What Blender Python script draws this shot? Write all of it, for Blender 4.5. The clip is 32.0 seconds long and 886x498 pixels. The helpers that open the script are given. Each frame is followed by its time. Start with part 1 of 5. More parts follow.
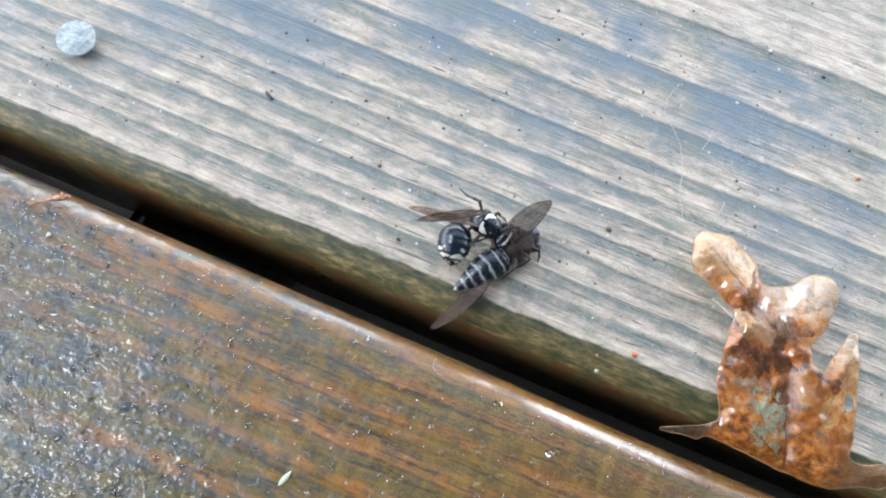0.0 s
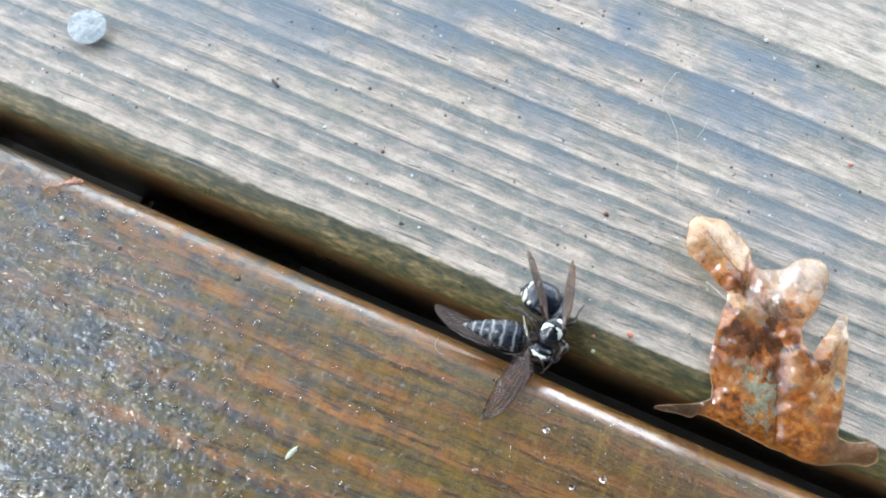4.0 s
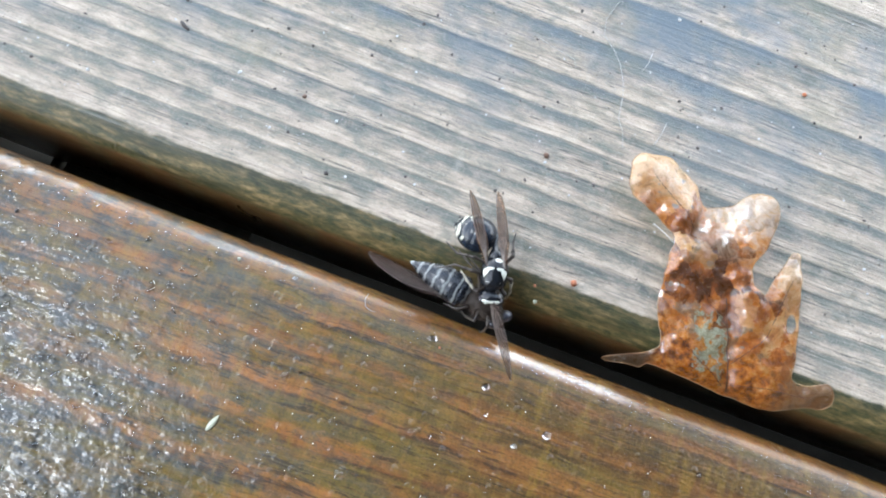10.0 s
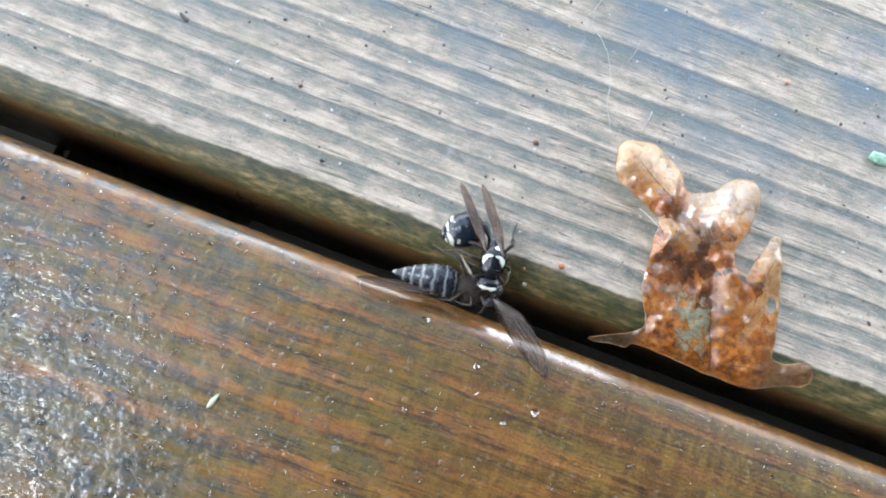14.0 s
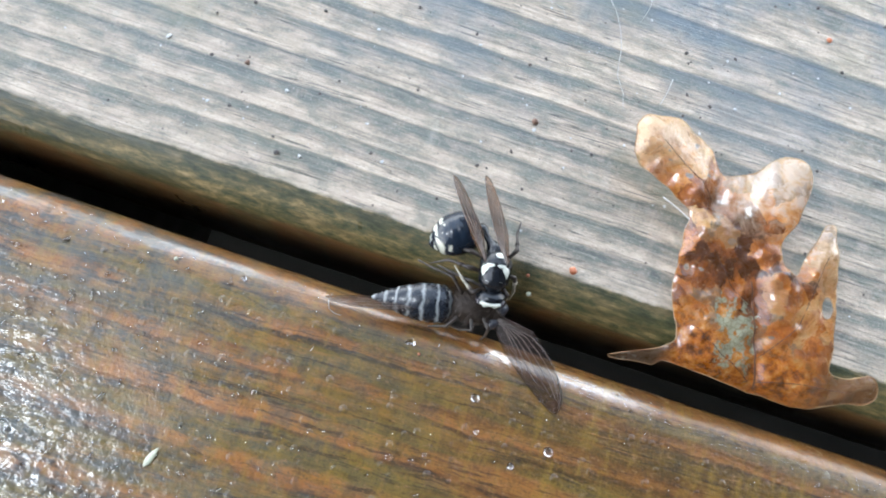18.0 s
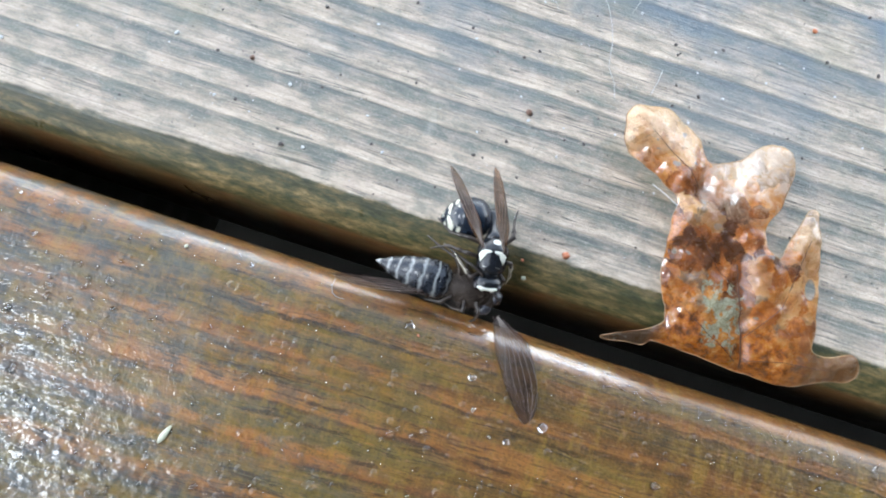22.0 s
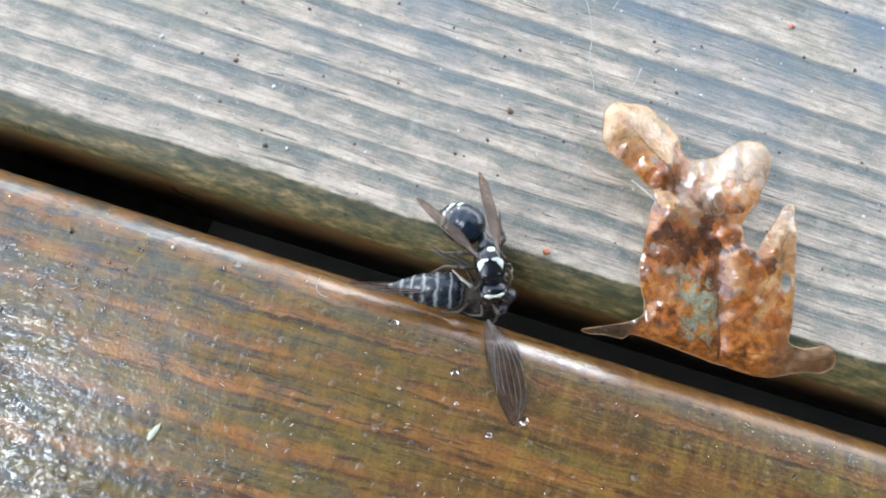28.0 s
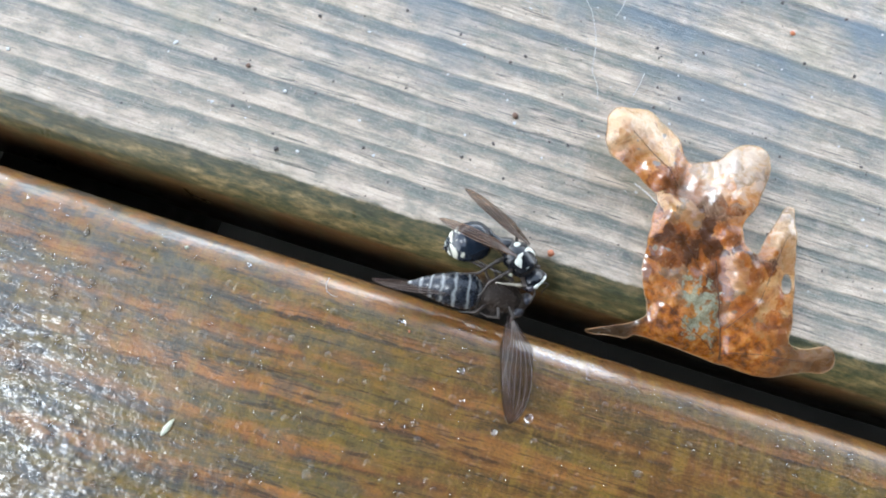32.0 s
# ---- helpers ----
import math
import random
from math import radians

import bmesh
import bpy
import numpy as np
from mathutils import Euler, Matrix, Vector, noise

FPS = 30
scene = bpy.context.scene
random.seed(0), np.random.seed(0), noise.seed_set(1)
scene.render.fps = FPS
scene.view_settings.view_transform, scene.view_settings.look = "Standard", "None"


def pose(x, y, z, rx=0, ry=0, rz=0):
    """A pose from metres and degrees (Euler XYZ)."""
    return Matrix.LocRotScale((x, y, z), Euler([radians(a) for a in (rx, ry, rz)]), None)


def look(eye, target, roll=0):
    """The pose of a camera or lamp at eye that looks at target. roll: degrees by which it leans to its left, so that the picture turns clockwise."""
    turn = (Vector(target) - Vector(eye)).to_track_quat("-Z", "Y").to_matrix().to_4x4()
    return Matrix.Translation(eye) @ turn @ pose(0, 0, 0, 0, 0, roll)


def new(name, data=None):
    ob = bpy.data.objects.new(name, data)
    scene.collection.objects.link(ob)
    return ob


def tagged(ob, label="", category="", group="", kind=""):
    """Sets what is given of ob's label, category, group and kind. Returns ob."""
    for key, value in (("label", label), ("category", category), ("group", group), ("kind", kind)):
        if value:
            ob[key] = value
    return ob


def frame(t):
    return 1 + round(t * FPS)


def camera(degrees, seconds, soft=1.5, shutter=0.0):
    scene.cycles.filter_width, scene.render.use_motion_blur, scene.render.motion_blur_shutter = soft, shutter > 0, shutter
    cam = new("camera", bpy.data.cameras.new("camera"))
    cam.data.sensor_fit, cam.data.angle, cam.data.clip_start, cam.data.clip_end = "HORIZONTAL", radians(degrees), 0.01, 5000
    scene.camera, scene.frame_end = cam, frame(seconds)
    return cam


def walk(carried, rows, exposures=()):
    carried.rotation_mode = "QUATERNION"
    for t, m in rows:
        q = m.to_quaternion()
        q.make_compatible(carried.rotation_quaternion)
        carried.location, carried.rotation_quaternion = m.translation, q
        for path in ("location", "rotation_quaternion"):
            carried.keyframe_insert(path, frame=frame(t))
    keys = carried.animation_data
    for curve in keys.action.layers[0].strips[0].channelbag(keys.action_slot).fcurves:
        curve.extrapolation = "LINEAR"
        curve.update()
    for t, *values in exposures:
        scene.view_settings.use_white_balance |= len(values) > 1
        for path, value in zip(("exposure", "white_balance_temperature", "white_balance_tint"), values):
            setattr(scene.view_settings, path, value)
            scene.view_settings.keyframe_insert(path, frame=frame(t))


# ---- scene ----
MM = 0.001
cam = camera(62.0, 32.0, soft=2.0)
# seconds, eye in millimetres, turn in degrees
PATH = [
    (0.0, 3.83, -32.17, 131.63, 20.066, -2.493, 22.927),
    (0.5, 3.89, -32.28, 132.04, 19.863, -2.303, 23.304),
    (1.0, 2.32, -34.21, 133.01, 20.166, -2.394, 23.265),
    (1.5, 2.83, -34.61, 132.56, 20.200, -2.421, 23.245),
    (2.0, 1.90, -32.28, 131.95, 19.769, -2.546, 22.904),
    (2.5, 3.76, -33.72, 131.28, 19.866, -2.308, 23.082),
    (3.0, 5.23, -34.18, 132.83, 19.544, -2.375, 23.097),
    (3.5, 4.78, -34.63, 134.42, 19.318, -2.409, 23.145),
    (5.5, 6.44, -34.23, 135.27, 19.549, -1.716, 22.875),
    (6.0, 6.43, -34.79, 131.79, 19.137, -2.157, 22.689),
    (6.5, 6.04, -33.77, 126.92, 18.260, -2.930, 22.329),
    (7.0, 6.36, -35.88, 124.88, 17.353, -3.452, 22.606),
    (7.5, 8.04, -35.45, 126.98, 17.522, -3.997, 22.494),
    (8.0, 7.81, -34.44, 127.24, 17.232, -4.028, 21.724),
    (8.5, 9.29, -33.75, 127.16, 17.372, -3.518, 21.298),
    (9.0, 9.54, -32.84, 128.82, 17.173, -2.919, 20.947),
    (9.5, 9.92, -32.41, 125.41, 16.878, -3.207, 20.884),
    (10.0, 13.17, -30.18, 125.51, 16.487, -3.190, 20.559),
    (10.5, 12.50, -30.41, 125.80, 16.188, -3.272, 20.625),
    (11.0, 14.01, -31.52, 124.91, 16.211, -3.665, 20.900),
    (11.5, 13.04, -32.78, 124.10, 16.374, -3.565, 20.948),
    (12.0, 13.33, -31.35, 124.15, 15.985, -3.787, 20.754),
    (12.5, 14.06, -31.21, 126.18, 16.064, -3.296, 20.596),
    (13.0, 14.36, -31.37, 128.07, 16.029, -3.106, 20.512),
    (13.5, 14.89, -32.33, 128.33, 16.241, -3.096, 20.626),
    (14.0, 15.15, -32.11, 129.45, 15.832, -3.160, 20.408),
    (14.5, 16.96, -33.74, 129.36, 16.508, -2.920, 20.548),
    (16.5, 15.21, -30.74, 130.49, 15.782, -2.946, 19.715),
    (17.0, 14.12, -27.07, 120.15, 15.113, -3.309, 18.875),
    (17.5, 11.19, -23.82, 111.38, 14.708, -3.414, 18.696),
    (18.0, 12.70, -22.39, 107.20, 14.657, -3.773, 17.966),
    (18.5, 13.26, -23.08, 110.41, 14.419, -3.382, 17.887),
    (19.0, 14.77, -22.99, 109.66, 14.116, -3.556, 17.753),
    (19.5, 13.40, -22.94, 109.30, 13.778, -3.591, 17.713),
    (20.0, 14.84, -22.88, 110.28, 14.017, -3.259, 17.765),
    (20.5, 14.83, -24.28, 111.01, 14.220, -3.253, 17.942),
    (21.0, 16.45, -23.32, 113.45, 13.930, -3.231, 17.728),
    (21.5, 14.48, -24.49, 112.84, 14.130, -3.417, 17.772),
    (22.0, 14.10, -23.79, 111.92, 13.874, -3.258, 17.738),
    (22.5, 14.92, -23.36, 112.97, 13.975, -3.155, 17.660),
    (23.0, 15.01, -23.06, 112.08, 13.709, -3.116, 17.545),
    (23.5, 16.27, -23.00, 113.11, 13.739, -2.845, 17.453),
    (24.0, 16.36, -23.78, 111.30, 13.664, -3.029, 17.496),
    (24.5, 15.91, -23.96, 111.94, 13.568, -3.397, 17.639),
    (25.0, 17.32, -22.70, 112.09, 13.670, -3.308, 17.404),
    (25.5, 17.68, -22.65, 111.51, 13.986, -3.212, 17.295),
    (27.5, 16.97, -22.34, 112.26, 13.228, -3.094, 17.046),
    (28.0, 16.66, -22.63, 114.30, 13.310, -3.014, 17.043),
    (28.5, 16.13, -23.06, 114.64, 13.618, -2.887, 17.219),
    (29.0, 17.66, -22.36, 115.75, 13.639, -2.638, 17.129),
    (29.5, 16.91, -22.98, 114.95, 13.749, -2.685, 17.219),
    (30.0, 16.55, -22.30, 115.28, 13.539, -2.619, 17.084),
    (30.5, 15.84, -23.14, 115.77, 13.526, -2.668, 17.143),
    (31.0, 16.57, -23.96, 116.28, 13.663, -2.640, 17.297),
    (31.5, 16.68, -24.35, 117.44, 13.697, -2.441, 17.399),
    (32.0, 16.69, -23.96, 116.67, 13.720, -2.669, 17.310),
]
walk(cam, [(t, pose(x * MM, y * MM, z * MM, rx, ry, rz)) for t, x, y, z, rx, ry, rz in PATH])

# ---- light: a bright overcast sky, brightest overhead and to the west, where the sun is behind cloud ----
SUN_TURN, SUN_HEIGHT = radians(246), radians(59)
world = bpy.data.worlds.new("overcast_sky")
scene.world = world
world.use_nodes = True
wt = world.node_tree
sky = wt.nodes.new("ShaderNodeTexSky")
sky.sky_type, sky.sun_disc = "NISHITA", False
sky.sun_elevation, sky.sun_rotation = SUN_HEIGHT, SUN_TURN
sky.air_density, sky.dust_density, sky.ozone_density = 1.0, 1.4, 1.5
wt.nodes["Background"].inputs["Strength"].default_value = 0.25
up = wt.nodes.new("ShaderNodeSeparateXYZ")  # overcast with bright haze low round the horizon
wt.links.new(wt.nodes.new("ShaderNodeTexCoord").outputs["Generated"], up.inputs[0])
cloud = wt.nodes.new("ShaderNodeValToRGB")
shades = ((0.0, (0.90, 0.95, 1.0)), (0.36, (0.80, 0.86, 0.92)), (0.60, (0.19, 0.24, 0.315)), (0.95, (0.24, 0.285, 0.335)))
while len(cloud.color_ramp.elements) < len(shades):
    cloud.color_ramp.elements.new(0.5)
for e, (at, shade) in zip(cloud.color_ramp.elements, shades):
    e.position, e.color = at, (*shade, 1)
wt.links.new(up.outputs[2], cloud.inputs[0])
veil = wt.nodes.new("ShaderNodeMix")  # cloud over the clear sky
lift = wt.nodes.new("ShaderNodeMix")
lift.data_type, lift.blend_type = "RGBA", "MULTIPLY"
lift.inputs[0].default_value, lift.inputs[7].default_value = 1.0, (42.0, 42.0, 42.0, 1.0)
lift.clamp_result = False
wt.links.new(cloud.outputs[0], lift.inputs[6])
veil.data_type, veil.blend_type = "RGBA", "ADD"
veil.inputs[0].default_value = 1.0
wt.links.new(lift.outputs[2], veil.inputs[7])
wt.links.new(sky.outputs[0], veil.inputs[6])
wt.links.new(veil.outputs[2], wt.nodes["Background"].inputs["Color"])
sun = new("sun", bpy.data.lights.new("sun", "SUN"))
sun.data.energy, sun.data.angle, sun.data.color = 1.8, radians(10), (0.80, 0.90, 1.0)
away = Vector((math.sin(SUN_TURN) * math.cos(SUN_HEIGHT), math.cos(SUN_TURN) * math.cos(SUN_HEIGHT), math.sin(SUN_HEIGHT)))
sun.matrix_world = look(away * 5, (0, 0, 0))
scene.view_settings.exposure = -0.67


# ---- helpers of this scene ----
class Nodes:
    """A small writer of node materials."""

    def __init__(self, name):
        self.mat = bpy.data.materials.new(name)
        self.mat.use_nodes = True
        self.tree = self.mat.node_tree
        self.bsdf = self.tree.nodes["Principled BSDF"]
        self.out = self.tree.nodes["Material Output"]

    def set(self, socket, value):
        if isinstance(value, bpy.types.NodeSocket):
            self.tree.links.new(value, socket)
        elif isinstance(value, bpy.types.Node):
            self.tree.links.new(value.outputs[0], socket)
        else:
            if hasattr(socket.default_value, "__len__") and len(socket.default_value) == 4 and len(value) == 3:
                value = (*value, 1.0)
            socket.default_value = value

    def node(self, kind, inputs=None, **attrs):
        n = self.tree.nodes.new("ShaderNode" + kind)
        if "operation" in attrs:
            n.operation, n.use_clamp = attrs["operation"], attrs.get("use_clamp", False)
        if "blend_type" in attrs:
            n.data_type, n.blend_type = attrs["data_type"], attrs["blend_type"]
        if "clamp" in attrs:
            n.clamp = attrs["clamp"]
        if "feature" in attrs:
            n.feature = attrs["feature"]
        for k, v in (inputs or {}).items():
            self.set(n.inputs[k], v)
        return n

    def math(self, op, a, b=0.0, c=0.0, clamp=False):
        return self.node("Math", {0: a, 1: b, 2: c}, operation=op, use_clamp=clamp).outputs[0]

    def coords(self):
        return self.node("TexCoord").outputs["Object"]

    def split(self, v):
        s = self.node("SeparateXYZ", {0: v})
        return s.outputs[0], s.outputs[1], s.outputs[2]

    def join(self, x, y, z):
        return self.node("CombineXYZ", {0: x, 1: y, 2: z}).outputs[0]

    def noise(self, v, scale, detail=3.0, rough=0.55, warp=0.0):
        return self.node("TexNoise", {"Vector": v, "Scale": scale, "Detail": detail, "Roughness": rough, "Distortion": warp}).outputs[0]

    def ramp(self, f, stops, mode="LINEAR"):
        n = self.node("ValToRGB", {0: f})
        r = n.color_ramp
        r.interpolation = mode
        while len(r.elements) < len(stops):
            r.elements.new(0.5)
        for e, (p, c) in zip(r.elements, stops):
            e.position = p
            e.color = (c, c, c, 1) if isinstance(c, (int, float)) else (*c, 1)
        return n.outputs[0]

    def span(self, f, a, b, lo=0.0, hi=1.0):
        return self.node("MapRange", {0: f, 1: a, 2: b, 3: lo, 4: hi}, clamp=True).outputs[0]

    def mix(self, f, a, b, mode="MIX"):
        n = self.node("Mix", data_type="RGBA", blend_type=mode)
        self.set(n.inputs[0], f), self.set(n.inputs[6], a), self.set(n.inputs[7], b)
        return n.outputs[2]

    def bump(self, height, depth, strength=1.0):
        return self.node("Bump", {"Height": height, "Distance": depth, "Strength": strength}).outputs[0]

    def shade(self, **inputs):
        for k, v in inputs.items():
            self.set(self.bsdf.inputs[k.replace("_", " ")], v)
        return self.mat


def mesh_of(name, bm, smooth=True):
    me = bpy.data.meshes.new(name)
    bm.normal_update()
    bm.to_mesh(me)
    bm.free()
    for p in me.polygons:
        p.use_smooth = smooth
    return me


def thing(name, bm, material, label, category, m=None, group="", kind="", smooth=True):
    ob = new(name, mesh_of(name, bm, smooth))
    ob.data.materials.append(material)
    if m is not None:
        ob.matrix_basis = m
    return tagged(ob, label, category, group, kind)


def part(name, bm, material, parent, label="", m=None, smooth=True):
    ob = new(name, mesh_of(name, bm, smooth))
    ob.data.materials.append(material)
    ob.parent = parent
    if m is not None:
        ob.matrix_basis = m
    return tagged(ob, label)


def empty(name, label, category, group="", kind=""):
    return tagged(new(name), label, category, group, kind)


# ---- materials ----
RINGS = [9.0, 14.3, 18.6, 24.4, 29.5, 35.3, 40.8, 48.7, 58.4, 70.3, 85.6]  # growth rings across the grey plank, millimetres


def grey_deck_wood():
    n = Nodes("weathered_damp_wood")
    v = n.coords()
    x, y, z = n.split(v)
    slow = n.noise(n.join(n.math("MULTIPLY", x, 16.0), n.math("MULTIPLY", y, 45.0), 0.0), 1.0, 2.0)
    wave = n.noise(n.join(n.math("MULTIPLY", x, 70.0), n.math("MULTIPLY", y, 160.0), 2.0), 1.0, 3.0)
    bend = n.math("MULTIPLY", x, n.span(y, 0.035, 0.06, 0.008, 0.025))
    g = n.math("ADD", n.math("ADD", y, bend), n.math("ADD", n.math("MULTIPLY", n.math("SUBTRACT", slow, 0.5), 0.0020), n.math("MULTIPLY", n.math("SUBTRACT", wave, 0.5), 0.0008)))
    fine = n.noise(n.join(n.math("MULTIPLY", x, 26.0), n.math("MULTIPLY", g, 1300.0), 0.0), 1.0, 6.0, 0.7)
    band = n.noise(n.join(n.math("MULTIPLY", x, 8.0), n.math("MULTIPLY", g, 420.0), 3.0), 1.0, 3.0, 0.55)
    patch = n.noise(v, 38.0, 5.0, 0.62)
    blotch = n.noise(n.join(n.math("MULTIPLY", x, 160.0), n.math("MULTIPLY", y, 420.0), 5.0), 1.0, 4.0, 0.6)
    stops = []
    for a, b in zip(RINGS, RINGS[1:]):
        w = b - a
        stops += [((a + 0.05 * w) / 110, 0.95), ((a + 0.45 * w) / 110, 0.72), ((b - 0.18) / 110, 0.16)]
    late = n.ramp(n.math("MULTIPLY", g, 1 / 0.110), stops + [(86.2 / 110, 0.97), (0.99, 0.7)])
    smear = n.noise(n.join(n.math("MULTIPLY", x, 110.0), n.math("MULTIPLY", g, 520.0), 31.0), 1.0, 5.0, 0.66)
    tone = n.math("ADD", n.math("MULTIPLY_ADD", late, 0.56, 0.085), n.math("ADD", n.math("MULTIPLY", band, 0.30), n.math("MULTIPLY", n.math("SUBTRACT", n.math("ADD", blotch, smear), 0.98), 0.95)))
    col = n.ramp(tone, [(0.06, (0.040, 0.046, 0.044)), (0.22, (0.086, 0.096, 0.086)), (0.42, (0.140, 0.142, 0.120)), (0.60, (0.256, 0.218, 0.170)), (0.80, (0.420, 0.342, 0.266)), (1.0, (0.52, 0.432, 0.345))])
    streak = n.noise(n.join(n.math("MULTIPLY", x, 90.0), n.math("MULTIPLY", g, 1100.0), 9.0), 1.0, 6.0, 0.72)
    speck = n.noise(n.join(n.math("MULTIPLY", x, 650.0), n.math("MULTIPLY", y, 1300.0), 9.0), 1.0, 4.0, 0.7)
    cloud = n.noise(n.join(n.math("MULTIPLY", x, 230.0), n.math("MULTIPLY", y, 330.0), 12.0), 1.0, 5.0, 0.65)
    col = n.mix(n.span(cloud, 0.52, 0.66, 0.0, 0.55), col, (0.130, 0.145, 0.122))
    col = n.mix(n.span(cloud, 0.48, 0.34, 0.0, 0.45), col, (0.38, 0.300, 0.245))
    col = n.mix(n.span(streak, 0.46, 0.32, 0.0, 0.35), col, (0.40, 0.34, 0.295))
    col = n.mix(n.span(streak, 0.54, 0.68, 0.0, 0.32), col, (0.105, 0.108, 0.095))
    col = n.mix(n.span(speck, 0.56, 0.76, 0.0, 0.45), col, (0.085, 0.095, 0.088))
    col = n.mix(n.span(speck, 0.42, 0.25, 0.0, 0.45), col, (0.42, 0.38, 0.34))
    seam = n.math("MULTIPLY", n.span(late, 0.26, 0.17), n.span(blotch, 0.38, 0.54, 0.25, 0.9))
    col = n.mix(seam, col, (0.042, 0.046, 0.044))
    crack = n.math("ABSOLUTE", n.math("SUBTRACT", n.noise(n.join(n.math("MULTIPLY", x, 7.0), n.math("MULTIPLY", g, 260.0), 21.0), 1.0, 3.0, 0.6), 0.5))
    col = n.mix(n.math("MULTIPLY", n.span(crack, 0.010, 0.002), n.span(blotch, 0.47, 0.57, 0.0, 0.85)), col, (0.03, 0.032, 0.03))
    scuff = n.math("MULTIPLY", n.noise(n.join(n.math("MULTIPLY", x, 420.0), n.math("MULTIPLY", y, 95.0), 40.0), 1.0, 3.0, 0.6), n.span(n.noise(v, 60.0, 2.0), 0.42, 0.58))
    col = n.mix(n.span(scuff, 0.54, 0.70, 0.0, 0.22), col, (0.46, 0.43, 0.38))
    hair = n.noise(n.join(n.math("MULTIPLY", x, 45.0), n.math("MULTIPLY", g, 2600.0), 17.0), 1.0, 5.0, 0.7)
    pore = n.noise(v, 2100.0, 3.0, 0.7)
    col = n.mix(n.span(hair, 0.54, 0.66, 0.0, 0.55), col, (0.075, 0.08, 0.075))
    col = n.mix(n.span(hair, 0.43, 0.32, 0.0, 0.32), col, (0.42, 0.36, 0.31))
    col = n.mix(n.span(pore, 0.54, 0.70, 0.0, 0.40), col, (0.105, 0.112, 0.105))
    col = n.mix(n.span(pore, 0.44, 0.30, 0.0, 0.35), col, (0.42, 0.37, 0.33))
    col = n.mix(n.span(fine, 0.60, 0.76, 0.0, 0.40), col, (0.07, 0.073, 0.068))
    # blue-grey weathering over the middle of the plank
    stain = n.math("MULTIPLY", n.span(n.math("ADD", patch, n.math("MULTIPLY", n.math("SUBTRACT", 0.6, late), 0.16)), 0.42, 0.59), n.span(n.math("ADD", y, n.math("MULTIPLY", x, -0.10)), 0.020, 0.060, 0.0, 0.86))
    stain = n.math("MULTIPLY", stain, n.span(n.math("SUBTRACT", n.math("ADD", y, n.math("MULTIPLY", x, 0.02)), n.math("MULTIPLY", wave, 0.008)), 0.076, 0.080, 1.0, 0.12))
    col = n.mix(stain, col, (0.090, 0.125, 0.155))
    col = n.mix(n.span(n.noise(v, 55.0, 4.0), 0.56, 0.75, 0.0, 0.45), col, (0.135, 0.140, 0.085))
    # algae on the damp rounded edge
    rim = n.math("ADD", y, n.math("MULTIPLY", n.math("SUBTRACT", n.math("ADD", blotch, slow), 1.0), 0.0016))
    edge = n.span(rim, 0.0088, 0.0083)
    moss = n.ramp(n.noise(n.join(n.math("MULTIPLY", x, 260.0), n.math("MULTIPLY", y, 800.0), n.math("MULTIPLY", z, 800.0)), 1.0, 9.0, 0.74),
                  [(0.34, (0.022, 0.025, 0.012)), (0.44, (0.058, 0.060, 0.025)), (0.53, (0.138, 0.106, 0.044)), (0.61, (0.245, 0.172, 0.074)), (0.72, (0.35, 0.25, 0.13))])
    moss = n.mix(n.span(n.noise(n.join(n.math("MULTIPLY", x, 35.0), n.math("MULTIPLY", y, 500.0), n.math("MULTIPLY", z, 500.0)), 1.0, 4.0, 0.6), 0.50, 0.64, 0.0, 0.75), moss, (0.042, 0.040, 0.016))
    line = n.math("MULTIPLY", n.span(rim, 0.0089, 0.0083), n.span(rim, 0.0058, 0.0076))
    moss = n.mix(n.math("MULTIPLY", line, n.span(blotch, 0.36, 0.58, 0.95, 0.35)), moss, (0.016, 0.022, 0.010))
    rust = n.math("MULTIPLY", n.span(z, -0.0036, -0.0046), n.span(blotch, 0.40, 0.56, 0.2, 0.85))
    moss = n.mix(rust, moss, (0.150, 0.070, 0.024))
    col = n.mix(edge, col, moss)
    rough = n.span(n.noise(v, 60.0, 5.0, 0.65), 0.35, 0.65, 0.26, 0.5)
    high = n.math("ADD", n.math("MULTIPLY", fine, 0.7), n.math("ADD", n.math("MULTIPLY", late, 0.35), n.math("MULTIPLY", n.noise(v, 1500.0, 3.0), 0.25)))
    return n.shade(Base_Color=col, Roughness=rough, Specular_IOR_Level=0.3, Coat_Weight=0.22, Coat_Roughness=n.span(patch, 0.35, 0.65, 0.34, 0.14), Coat_IOR=1.36, Normal=n.bump(high, 0.00042, 0.9))


ORANGE, OLIVE, INK, RED = (0.420, 0.190, 0.046), (0.160, 0.126, 0.026), (0.020, 0.014, 0.010), (0.200, 0.088, 0.022)
STRIPES = [  # distance from the gap across the wet plank, millimetres
    (3, ORANGE), (8.0, ORANGE), (9.0, OLIVE), (10.4, OLIVE), (10.8, RED), (12.2, ORANGE), (12.5, INK), (13.1, OLIVE), (15.9, OLIVE), (16.4, RED), (18.4, ORANGE), (18.8, INK), (19.4, OLIVE),
    (22.1, OLIVE), (22.8, ORANGE), (25.1, ORANGE), (25.5, INK), (26.2, OLIVE), (29.2, OLIVE), (29.8, ORANGE), (31.8, RED), (32.2, INK), (33.0, OLIVE), (37.4, OLIVE), (38.3, ORANGE), (40.5, RED), (41.0, INK), (42.0, OLIVE),
    (49.0, OLIVE)]


